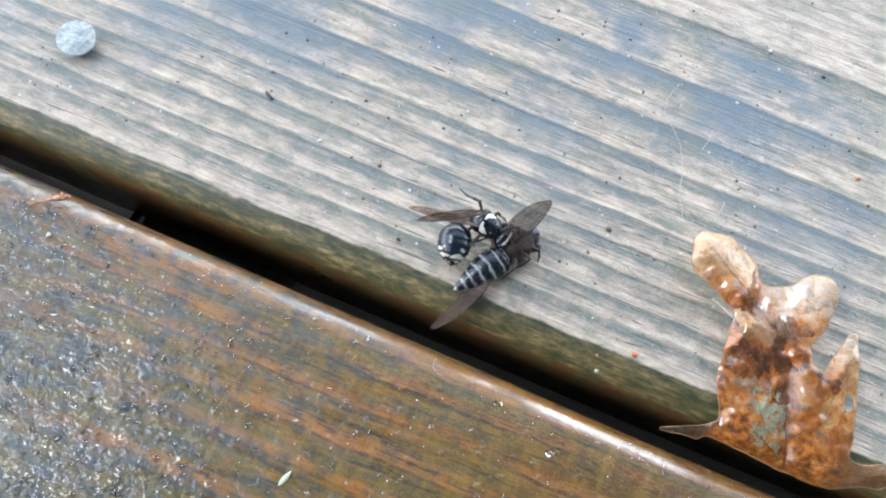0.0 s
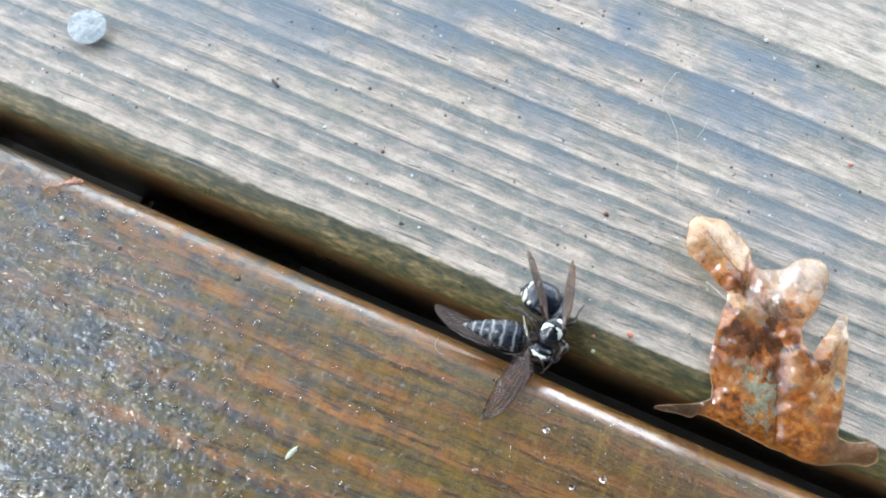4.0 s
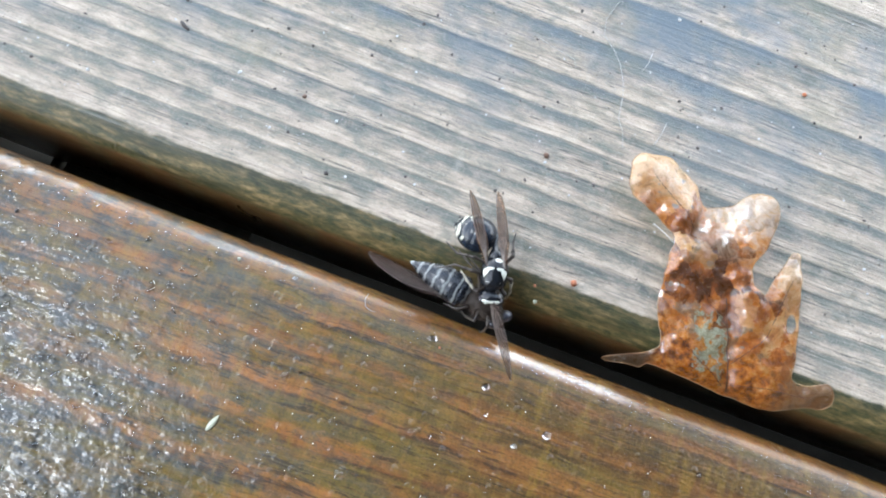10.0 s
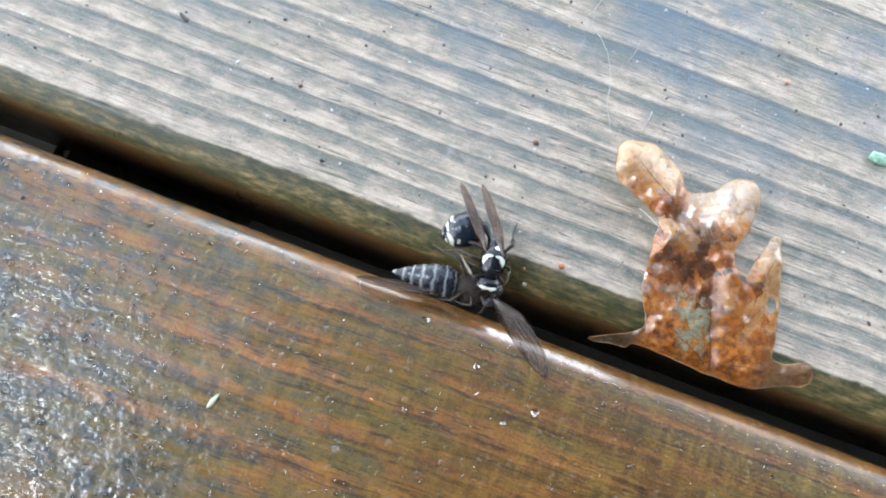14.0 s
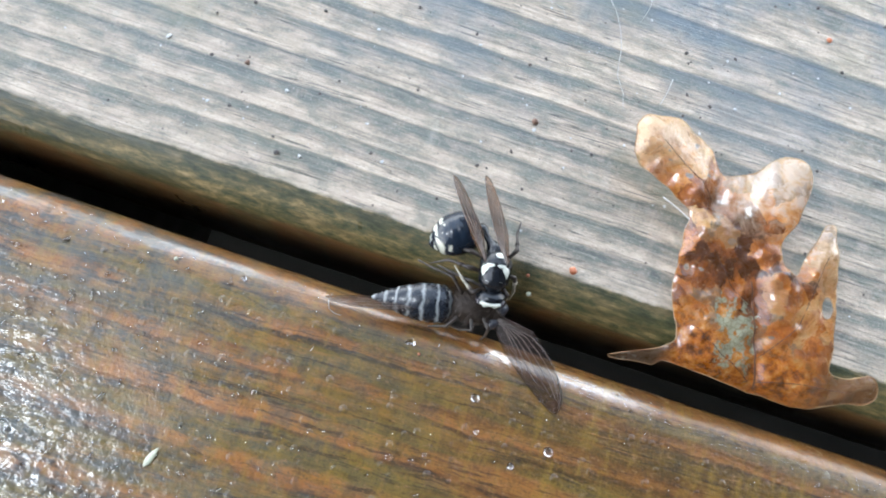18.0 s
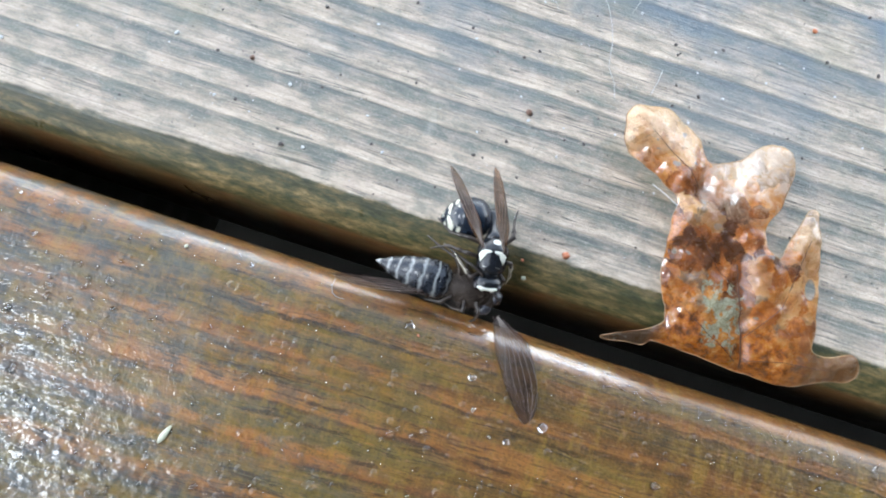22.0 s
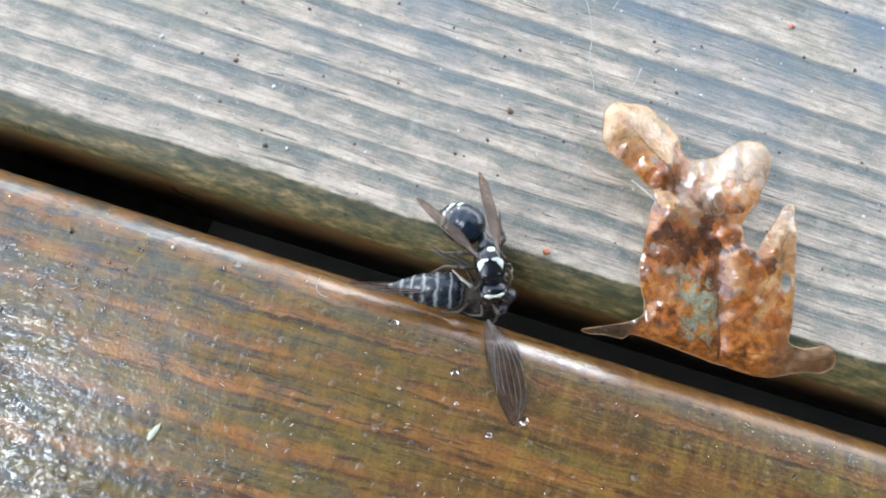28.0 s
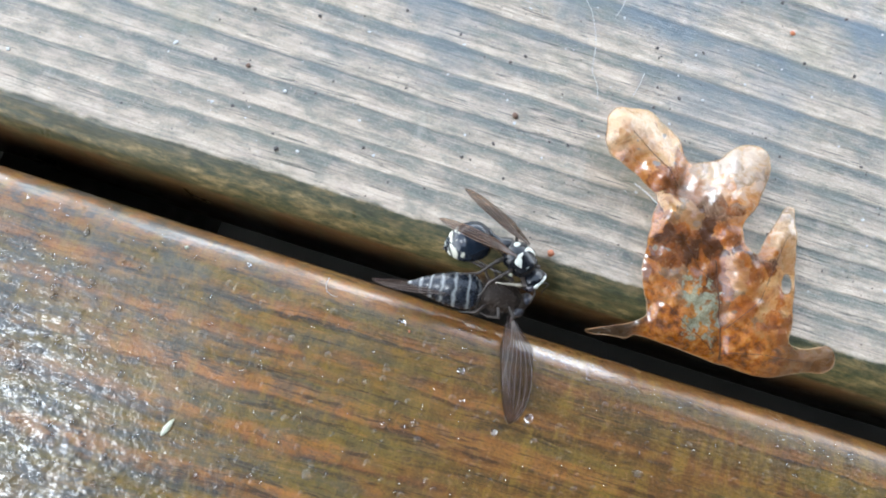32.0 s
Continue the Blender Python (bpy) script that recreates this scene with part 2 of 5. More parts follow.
def wet_deck_wood():
    n = Nodes("wet_brown_wood")
    v = n.coords()
    x, y, z = n.split(v)
    slow = n.noise(n.join(n.math("MULTIPLY", x, 14.0), n.math("MULTIPLY", y, 40.0), 7.0), 1.0, 2.0)
    wave = n.noise(n.join(n.math("MULTIPLY", x, 60.0), n.math("MULTIPLY", y, 170.0), 2.0), 1.0, 4.0, 0.6)
    g = n.math("ADD", n.math("SUBTRACT", n.math("MULTIPLY", x, 0.03), y), n.math("ADD", n.math("MULTIPLY", n.math("SUBTRACT", slow, 0.5), 0.0035), n.math("MULTIPLY", n.math("SUBTRACT", wave, 0.5), 0.0028)))
    fine = n.noise(n.join(n.math("MULTIPLY", x, 30.0), n.math("MULTIPLY", g, 1200.0), 0.0), 1.0, 6.0, 0.7)
    patch = n.noise(n.join(n.math("MULTIPLY", x, 55.0), n.math("MULTIPLY", y, 130.0), 1.0), 1.0, 5.0, 0.65)
    blotch = n.noise(n.join(n.math("MULTIPLY", x, 170.0), n.math("MULTIPLY", y, 420.0), 5.0), 1.0, 5.0, 0.65)
    col = n.ramp(n.math("MULTIPLY", g, 1 / 0.05), [(d / 50, c) for d, c in STRIPES])
    loose = n.ramp(n.noise(n.join(n.math("MULTIPLY", x, 16.0), n.math("MULTIPLY", g, 330.0), 4.0), 1.0, 5.0, 0.65), [(0.34, INK), (0.44, OLIVE), (0.54, RED), (0.66, ORANGE)])
    col = n.mix(n.span(n.noise(n.join(n.math("MULTIPLY", x, 22.0), n.math("MULTIPLY", y, 60.0), 8.0), 1.0, 3.0), 0.38, 0.62, 0.0, 0.65), col, loose)
    streak = n.noise(n.join(n.math("MULTIPLY", x, 80.0), n.math("MULTIPLY", g, 900.0), 9.0), 1.0, 6.0, 0.74)
    speck = n.noise(n.join(n.math("MULTIPLY", x, 700.0), n.math("MULTIPLY", y, 1100.0), 9.0), 1.0, 4.0, 0.7)
    cross = n.noise(n.join(n.math("MULTIPLY", x, 420.0), n.math("MULTIPLY", y, 110.0), 6.0), 1.0, 4.0, 0.65)
    col = n.mix(n.span(patch, 0.51, 0.60, 0.0, 0.55), col, (0.175, 0.140, 0.024))
    col = n.mix(n.span(patch, 0.47, 0.36, 0.0, 0.6), col, (0.330, 0.150, 0.036))
    west = n.span(n.math("ADD", x, n.math("MULTIPLY", n.math("SUBTRACT", patch, 0.5), 0.05)), 0.026, -0.030)
    # slate stains, weighted westward in place of the bluish sky sheen there
    col = n.mix(n.math("MULTIPLY", n.span(n.math("ADD", n.math("MULTIPLY", blotch, 0.7), n.math("MULTIPLY", patch, 0.3)), 0.475, 0.56), n.math("MULTIPLY_ADD", west, 0.66, 0.17)), col, (0.040, 0.066, 0.066))
    east_bands = n.math("MULTIPLY", n.span(x, 0.006, 0.042), n.span(n.noise(n.join(n.math("MULTIPLY", x, 40.0), n.math("MULTIPLY", g, 260.0), 17.0), 1.0, 4.0, 0.6), 0.38, 0.56, 0.12, 0.70))
    col = n.mix(east_bands, col, (0.085, 0.048, 0.014))  # darker brown bands, stronger to the east
    col = n.mix(n.span(cross, 0.50, 0.66, 0.0, 0.45), col, (0.310, 0.225, 0.036))
    col = n.mix(n.span(cross, 0.46, 0.34, 0.0, 0.45), col, (0.060, 0.050, 0.018))
    col = n.mix(n.span(streak, 0.44, 0.32, 0.0, 0.55), col, (0.38, 0.200, 0.045))
    col = n.mix(n.span(streak, 0.56, 0.66, 0.0, 0.70), col, (0.028, 0.019, 0.011))
    crack = n.math("ABSOLUTE", n.math("SUBTRACT", n.noise(n.join(n.math("MULTIPLY", x, 9.0), n.math("MULTIPLY", g, 330.0), 21.0), 1.0, 3.0, 0.6), 0.5))
    col = n.mix(n.math("MULTIPLY", n.span(crack, 0.022, 0.004), n.span(blotch, 0.42, 0.56, 0.1, 0.7)), col, INK)
    col = n.mix(n.span(speck, 0.55, 0.72, 0.0, 0.50), col, (0.030, 0.025, 0.016))
    col = n.mix(n.span(speck, 0.43, 0.27, 0.0, 0.65), col, (0.34, 0.22, 0.10))
    col = n.mix(n.span(fine, 0.56, 0.72, 0.0, 0.55), col, (0.024, 0.017, 0.011))
    pore = n.noise(v, 2100.0, 3.0, 0.7)
    col = n.mix(n.span(pore, 0.53, 0.68, 0.0, 0.45), col, (0.040, 0.034, 0.020))
    col = n.mix(n.span(pore, 0.45, 0.31, 0.0, 0.4), col, (0.27, 0.145, 0.045))
    col = n.mix(1.0, col, (0.72, 0.62, 0.66), "MULTIPLY")  # soaked through
    rough = n.span(n.noise(v, 90.0, 5.0, 0.6), 0.35, 0.65, 0.3, 0.5)
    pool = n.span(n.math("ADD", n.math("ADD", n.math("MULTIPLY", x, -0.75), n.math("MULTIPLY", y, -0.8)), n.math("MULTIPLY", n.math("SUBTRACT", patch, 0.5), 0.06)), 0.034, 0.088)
    # grey of the reflected sky, put into the colour to the west
    sky_sheen = n.math("MULTIPLY", west, n.span(n.noise(n.join(n.math("MULTIPLY", x, 120.0), n.math("MULTIPLY", y, 240.0), 14.0), 1.0, 6.0, 0.7), 0.40, 0.62, 0.0, 0.34))
    col = n.mix(sky_sheen, col, (0.125, 0.130, 0.118))
    col = n.mix(pool, col, n.mix(1.0, col, (0.52, 0.66, 0.86), "MULTIPLY"))  # darker under standing water, and tinted blue in place of sky reflection
    film = n.math("MULTIPLY", n.span(x, 0.014, 0.020), n.span(x, 0.049, 0.042))
    trail = n.math("MULTIPLY", n.span(n.noise(n.join(n.math("MULTIPLY", x, 60.0), n.math("MULTIPLY", y, 300.0), 30.0), 1.0, 4.0, 0.6), 0.46, 0.60, 0.0, 0.45), n.span(x, 0.020, 0.006))
    soaked = n.math("MULTIPLY", n.math("MAXIMUM", film, trail), n.math("MULTIPLY", n.span(y, -0.0078, -0.0068), n.span(y, -0.0036, -0.0044)))
    dull = n.math("MULTIPLY", n.span(n.math("ADD", y, n.math("MULTIPLY", blotch, 0.002)), -0.0085, -0.0075), n.math("SUBTRACT", n.span(blotch, 0.42, 0.55), soaked, 0.0, True))
    sway = n.math("MULTIPLY", n.math("SUBTRACT", n.noise(v, 500.0, 3.0), 0.5), 0.0022)
    swayed = n.join(n.math("MULTIPLY", n.math("ADD", x, sway), 0.62), n.math("SUBTRACT", y, sway), z)
    clump = n.span(n.noise(n.join(n.math("MULTIPLY", x, 170.0), n.math("MULTIPLY", g, 420.0), 3.0), 1.0, 4.0, 0.6), 0.38, 0.62, 0.25, 1.35)
    beads = n.node("TexVoronoi", {"Vector": swayed, "Scale": 760.0}, feature="F1").outputs["Distance"]
    dome = n.math("POWER", n.math("MAXIMUM", n.math("SUBTRACT", 0.24, n.math("MULTIPLY", beads, beads)), 0.0), 0.6)
    lumps = n.math("MULTIPLY", n.math("ADD", n.math("MULTIPLY", dome, 2.6), n.math("MULTIPLY", n.noise(v, 520.0, 1.0, 0.5), 2.2)), n.math("ADD", n.math("MULTIPLY_ADD", n.math("MULTIPLY", pool, clump), 0.62, 0.04), n.math("MULTIPLY", soaked, 0.06)))
    tiny = n.node("TexVoronoi", {"Vector": v, "Scale": 640.0}, feature="F1")
    chance = n.split(tiny.outputs["Color"])[0]
    reach = n.span(chance, 0.42, 1.0, 0.0, 0.15)
    spray = n.math("MULTIPLY", n.math("POWER", n.math("MAXIMUM", n.math("SUBTRACT", reach, n.math("MULTIPLY", tiny.outputs["Distance"], tiny.outputs["Distance"])), 0.0), 0.6), n.span(patch, 0.34, 0.54, 0.6, 3.8))
    lumps = n.math("ADD", lumps, n.math("MULTIPLY", spray, n.span(y, -0.006, -0.010)))
    grainy = n.math("MULTIPLY_ADD", n.noise(v, 800.0, 4.0, 0.6), 0.30, n.math("MULTIPLY_ADD", n.noise(v, 2300.0, 2.0, 0.5), 0.22, n.math("MULTIPLY", fine, 0.2)))
    wet = n.math("MULTIPLY_ADD", grainy, n.span(pool, 0.0, 0.5, 1.0, 0.12), lumps)
    high = n.math("ADD", n.math("MULTIPLY", fine, 0.6), n.math("ADD", n.math("MULTIPLY", n.noise(v, 1600.0, 5.0, 0.65), 0.7), n.math("MULTIPLY", blotch, 0.3)))
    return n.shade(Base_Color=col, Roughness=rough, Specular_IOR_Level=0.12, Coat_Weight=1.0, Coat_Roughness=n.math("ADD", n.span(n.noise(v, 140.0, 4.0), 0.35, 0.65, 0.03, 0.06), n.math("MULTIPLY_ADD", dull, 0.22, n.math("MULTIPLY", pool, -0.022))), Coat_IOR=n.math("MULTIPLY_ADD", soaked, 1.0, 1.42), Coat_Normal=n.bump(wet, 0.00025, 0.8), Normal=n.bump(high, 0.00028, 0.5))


def plain(name, a, b, rough, scale=200.0, metal=0.0, bump=0.0, coat=0.0):
    n = Nodes(name)
    v = n.coords()
    f = n.noise(v, scale, 4.0, 0.6)
    col = n.mix(n.span(f, 0.35, 0.65), a, b)
    kw = dict(Base_Color=col, Roughness=n.span(n.noise(v, scale * 2.3), 0.3, 0.7, rough * 0.8, min(1.0, rough * 1.25)), Metallic=metal)
    if bump:
        kw["Normal"] = n.bump(f, bump)
    if coat:
        kw["Coat_Weight"], kw["Coat_Roughness"] = coat, 0.12
    return n.shade(**kw)


GREY_WOOD, WET_WOOD = grey_deck_wood(), wet_deck_wood()
SIDE_WOOD = plain("damp_deck_wood", (0.16, 0.14, 0.11), (0.09, 0.09, 0.06), 0.5, 40.0)
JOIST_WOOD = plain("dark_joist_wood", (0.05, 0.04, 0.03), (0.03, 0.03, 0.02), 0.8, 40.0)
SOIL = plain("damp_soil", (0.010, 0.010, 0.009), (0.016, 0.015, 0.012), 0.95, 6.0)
ZINC = plain("galvanised_steel", (0.42, 0.45, 0.44), (0.22, 0.26, 0.27), 0.45, 700.0, 0.0, 0.0008)


# ---- structure: deck, ground, joists ----
def board_mesh(y0, y1, near):
    """One plank along x with rounded long edges."""
    r, thick = 0.006, 0.0254
    prof = []
    for k in range(9):
        a = math.pi / 2 * k / 8
        prof.append((y0 + r - r * math.cos(a), -r + r * math.sin(a)))
    inner = 24 if near else 4
    for k in range(1, inner):
        prof.append((y0 + r + (y1 - y0 - 2 * r) * k / inner, 0.0))
    for k in range(9):
        a = math.pi / 2 * k / 8
        prof.append((y1 - r + r * math.sin(a), -r + r * math.cos(a)))
    prof += [(y1, -thick), (y0, -thick)]
    xs = [-1.0, -0.6, -0.3] + [-0.2 + 0.004 * k for k in range(101)] + [0.3, 0.6, 1.0] if near else [-1.0, -0.5, 0.0, 0.5, 1.0]
    bm = bmesh.new()
    rows = []
    for x in xs:
        row = []
        for y, z in prof:
            w = noise.noise(Vector((x * 14, y * 60, 1.7))) * 0.00022 + noise.noise(Vector((x * 60, y * 300, 4.0))) * 0.00007
            e = noise.noise(Vector((x * 22, y0 * 40, z * 90))) * 0.00035 if z < -0.0002 else 0.04 * max(0.0, y - 28) ** 2
            row.append(bm.verts.new((x, y + (e if y < (y0 + y1) / 2 else -e), z + (w if z > -0.02 else 0))))
        rows.append(row)
    m = len(prof)
    for a, b in zip(rows, rows[1:]):
        for k in range(m):
            bm.faces.new((a[k], a[(k + 1) % m], b[(k + 1) % m], b[k]))
    bm.faces.new(rows[0])
    bm.faces.new(rows[-1][::-1])
    bmesh.ops.recalc_face_normals(bm, faces=bm.faces)
    return bm


GAP, WIDE = 0.0064, 0.140
deck = empty("deck_floor", "wet wooden deck of rounded planks with narrow gaps", "deck", kind="structure")
part("deck_board", board_mesh(GAP / 2, GAP / 2 + WIDE, True), GREY_WOOD, deck, "weathered grey plank with dark grain and a green algae edge")
part("deck_board", board_mesh(-GAP / 2 - WIDE, -GAP / 2, True), WET_WOOD, deck, "wet orange-brown plank with green stains")
for k in (1, 2, 3):
    s = GAP / 2 + k * (GAP + WIDE)
    part("deck_board", board_mesh(s, s + WIDE, False), SIDE_WOOD, deck)
    part("deck_board", board_mesh(-s - WIDE, -s, False), SIDE_WOOD, deck)


def box(x0, x1, y0, y1, z0, z1, bevel=0.0):
    bm = bmesh.new()
    bmesh.ops.create_cube(bm, size=1.0)
    bmesh.ops.scale(bm, vec=(x1 - x0, y1 - y0, z1 - z0), verts=bm.verts)
    bmesh.ops.translate(bm, vec=((x0 + x1) / 2, (y0 + y1) / 2, (z0 + z1) / 2), verts=bm.verts)
    if bevel:
        bmesh.ops.bevel(bm, geom=bm.edges[:], offset=bevel, segments=2, affect="EDGES")
    return bm


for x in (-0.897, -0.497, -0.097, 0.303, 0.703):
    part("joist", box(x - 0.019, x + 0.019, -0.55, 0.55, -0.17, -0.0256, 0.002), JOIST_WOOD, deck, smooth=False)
# Rim boards out of view, added to limit the light under the deck.
for s in (-1, 1):
    part("rim_blocker", box(-0.98, 0.98, 0.57 * s - 0.019, 0.57 * s + 0.019, -0.22, -0.0256, 0.002), JOIST_WOOD, deck, smooth=False)
    part("rim_blocker", box(0.96 * s - 0.019, 0.96 * s + 0.019, -0.55, 0.55, -0.22 if s > 0 else -0.40, -0.0256, 0.002), JOIST_WOOD, deck, smooth=False)
    for q in (-1, 1):
        part("post", box(0.90 * s - 0.045, 0.90 * s + 0.045, 0.50 * q - 0.045, 0.50 * q + 0.045, -0.42, -0.17, 0.003), JOIST_WOOD, deck, smooth=False)

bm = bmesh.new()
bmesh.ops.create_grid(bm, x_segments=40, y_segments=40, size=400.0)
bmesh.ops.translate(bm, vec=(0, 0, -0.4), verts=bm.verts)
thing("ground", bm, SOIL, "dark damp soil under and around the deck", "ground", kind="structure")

# Out-of-view walls and overhead slab, added to block sky light and reflections.
PAINT = plain("blocker_paint", (0.045, 0.04, 0.035), (0.03, 0.028, 0.025), 0.8, 3.0)
thing("light_block_east", box(1.6, 1.75, -1.4, 0.6, -0.4, 2.2), PAINT, "unseen dark wall added east of the deck to block light", "wall", kind="structure", smooth=False)
thing("light_block_south", box(-0.74, 1.75, -1.55, -1.4, -0.4, 2.32), PAINT, "unseen dark wall added south of the deck to block light", "wall", kind="structure", smooth=False)
thing("ceiling", box(-0.74, 1.75, -1.4, 0.46, 2.2, 2.32), PAINT, "unseen dark slab added above the deck to block sky reflections", "ceiling", kind="structure", smooth=False)


# ---- leaf ----
def leaf_material():
    n = Nodes("wet_dead_leaf")
    v = n.coords()
    a = n.noise(v, 190.0, 7.0, 0.70)
    b = n.noise(v, 520.0, 5.0, 0.64, 0.8)
    c = n.noise(v, 1500.0, 4.0, 0.65)
    x, y, z = n.split(v)
    big = n.noise(v, 85.0, 3.0, 0.5, 0.5)
    shift = n.math("MULTIPLY", n.math("SUBTRACT", b, 0.5), 0.004)
    spot = n.join(n.math("ADD", x, shift), n.math("SUBTRACT", y, shift), 0.0)
    cell = n.node("TexVoronoi", {"Vector": spot, "Scale": 330.0}).outputs["Color"]
    cr, cg, cb = n.split(cell)
    fleck = n.split(n.node("TexVoronoi", {"Vector": spot, "Scale": 1000.0}).outputs["Color"])[0]
    wob = n.math("MULTIPLY", n.math("SUBTRACT", b, 0.5), 0.016)
    tone = n.math("ADD", n.math("ADD", n.math("MULTIPLY_ADD", big, 0.50, 0.055), n.math("MULTIPLY", a, 0.34)), n.math("ADD", n.math("MULTIPLY", n.math("SUBTRACT", cr, 0.5), 0.26), n.math("MULTIPLY", n.math("SUBTRACT", fleck, 0.5), 0.06)))
    col = n.ramp(tone, [(0.31, (0.12, 0.038, 0.012)), (0.38, (0.36, 0.115, 0.028)), (0.44, (0.60, 0.205, 0.038)), (0.50, (0.72, 0.33, 0.090)), (0.58, (0.80, 0.50, 0.22))])
    # ashy scraps, dark specks and pinholes between the veins
    col = n.mix(n.math("MULTIPLY", n.span(cg, 0.80, 0.83), n.span(c, 0.36, 0.52, 0.3, 0.8)), col, (0.22, 0.165, 0.11))
    col = n.mix(n.math("MULTIPLY", n.span(cb, 0.84, 0.87), 0.7), col, (0.54, 0.33, 0.16))
    col = n.mix(n.span(b, 0.57, 0.61, 0.0, 0.5), col, (0.36, 0.105, 0.022))
    col = n.mix(n.span(c, 0.62, 0.70, 0.0, 0.45), col, (0.14, 0.042, 0.016))
    col = n.mix(n.span(c, 0.40, 0.32, 0.0, 0.5), col, (0.62, 0.44, 0.25))
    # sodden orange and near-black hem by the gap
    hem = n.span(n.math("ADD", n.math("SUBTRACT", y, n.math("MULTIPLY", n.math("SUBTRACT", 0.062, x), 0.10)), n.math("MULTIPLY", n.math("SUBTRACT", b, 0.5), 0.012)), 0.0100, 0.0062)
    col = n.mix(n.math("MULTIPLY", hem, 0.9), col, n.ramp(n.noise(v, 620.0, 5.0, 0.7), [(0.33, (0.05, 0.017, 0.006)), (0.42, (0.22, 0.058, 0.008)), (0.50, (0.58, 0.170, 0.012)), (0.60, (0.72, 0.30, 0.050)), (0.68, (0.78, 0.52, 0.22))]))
    # bleached tips; the upper lobe's white glare is put in as pale colour
    tip = n.span(n.math("ADD", n.math("SUBTRACT", y, n.math("MULTIPLY", x, 0.62)), wob), 0.0010, 0.0085)
    crown_glare = n.math("MULTIPLY", n.span(n.math("ADD", y, wob), 0.0215, 0.029), n.span(x, 0.045, 0.050))
    prong = n.math("MULTIPLY", n.span(n.math("ADD", y, wob), 0.018, 0.024), n.span(x, 0.059, 0.061))
    foot = n.math("MULTIPLY", n.span(x, 0.068, 0.073), 0.85)
    col = n.mix(n.math("MULTIPLY", n.span(x, 0.0490, 0.0465), n.span(y, 0.008, 0.005)), col, (0.15, 0.095, 0.055))
    col = n.mix(foot, col, (0.26, 0.15, 0.075))
    pale = n.math("MAXIMUM", tip, n.math("MAXIMUM", prong, n.math("MULTIPLY", crown_glare, 0.85)))
    col = n.mix(n.math("MULTIPLY", pale, n.span(fleck, 0.08, 0.25, 0.6, 0.92)), col, n.mix(n.math("MULTIPLY", crown_glare, n.span(b, 0.36, 0.56)), (0.86, 0.62, 0.37), (0.88, 0.78, 0.66)))
    col = n.mix(n.math("MULTIPLY", tip, n.span(n.noise(v, 700.0, 3.0, 0.6), 0.62, 0.68, 0.0, 0.7)), col, (0.28, 0.095, 0.03))
    # grey-green patch beside the midrib, nibbled by rust spots
    dx, dy = n.math("MULTIPLY", n.math("SUBTRACT", n.math("ADD", x, n.math("MULTIPLY", y, 0.38)), 0.0589), 330.0), n.math("MULTIPLY", n.math("SUBTRACT", y, 0.0076), 215.0)
    far = n.math("ADD", n.math("MAXIMUM", n.math("ABSOLUTE", dx), n.math("ABSOLUTE", dy)), n.math("MULTIPLY", n.math("SUBTRACT", b, 0.5), 2.6))
    net = n.node("TexVoronoi", {"Vector": v, "Scale": 1300.0}, feature="DISTANCE_TO_EDGE").outputs["Distance"]
    ash = n.mix(n.span(net, 0.02, 0.10), (0.34, 0.34, 0.22), (0.52, 0.53, 0.38))
    col = n.mix(n.math("MULTIPLY", n.span(far, 0.85, 1.0, 0.95, 0.0), n.span(n.noise(v, 620.0, 3.0, 0.55), 0.57, 0.53)), col, ash)
    # thin silvery scars
    scar = n.span(n.noise(n.join(n.math("MULTIPLY", x, 300.0), n.math("MULTIPLY", y, 380.0), 8.0), 1.0, 2.0, 0.5), 0.655, 0.68, 0.0, 0.8)
    col = n.mix(n.math("MULTIPLY", scar, n.span(x, 0.054, 0.048)), col, (0.36, 0.37, 0.33))
    wet = n.bump(n.math("ADD", n.math("MULTIPLY", n.noise(v, 330.0, 3.0, 0.5), 1.2), n.math("MULTIPLY", b, 0.4)), 0.00016, 0.9)
    n.shade(Base_Color=col, Roughness=n.span(b, 0.3, 0.7, 0.20, 0.36), Coat_Weight=1.0, Coat_Roughness=n.math("ADD", n.span(a, 0.4, 0.6, 0.06, 0.12), n.math("MULTIPLY", crown_glare, 0.16)), Coat_IOR=2.0, Coat_Normal=wet,
            Normal=n.bump(n.math("ADD", n.math("MULTIPLY", a, 1.5), n.math("ADD", b, n.math("MULTIPLY", c, 0.3))), 0.0007, 0.8))
    glow = n.node("BsdfTranslucent", {"Color": n.mix(0.3, col, (0.7, 0.32, 0.08))})
    both = n.node("MixShader", {0: 0.16, 1: n.bsdf.outputs[0], 2: glow.outputs[0]})
    n.tree.links.new(both.outputs[0], n.out.inputs["Surface"])
    return n.mat


LOBES = [  # x, y, radius along each lobe, millimetres
    [(59, 7.5, 11.8), (53, 13, 8.2), (51, 20, 7.0)],
    [(49, 22.0, 5.2), (46, 25.4, 3.5), (40.5, 28.6, 4.1), (36.8, 30.0, 4.1)],
    [(35.4, 31.4, 2.4), (34.3, 31.8, 2.0)],
    [(47.0, 25.4, 3.3), (53.0, 26.0, 4.6)],
    [(51, 20, 6.5), (53.8, 25.3, 4.8), (55.0, 29.3, 3.8)],
    [(65.2, 8, 5.6), (65.0, 16, 3.7), (64.8, 21.5, 2.3), (64.3, 25.8, 0.9)],
    [(70, 4.2, 2.9), (74.6, 5.2, 1.7), (77.2, 6.3, 2.1)],
    [(51, 3.4, 2.6), (46, 1.7, 1.0), (40.2, 0.3, 0.2)],
]


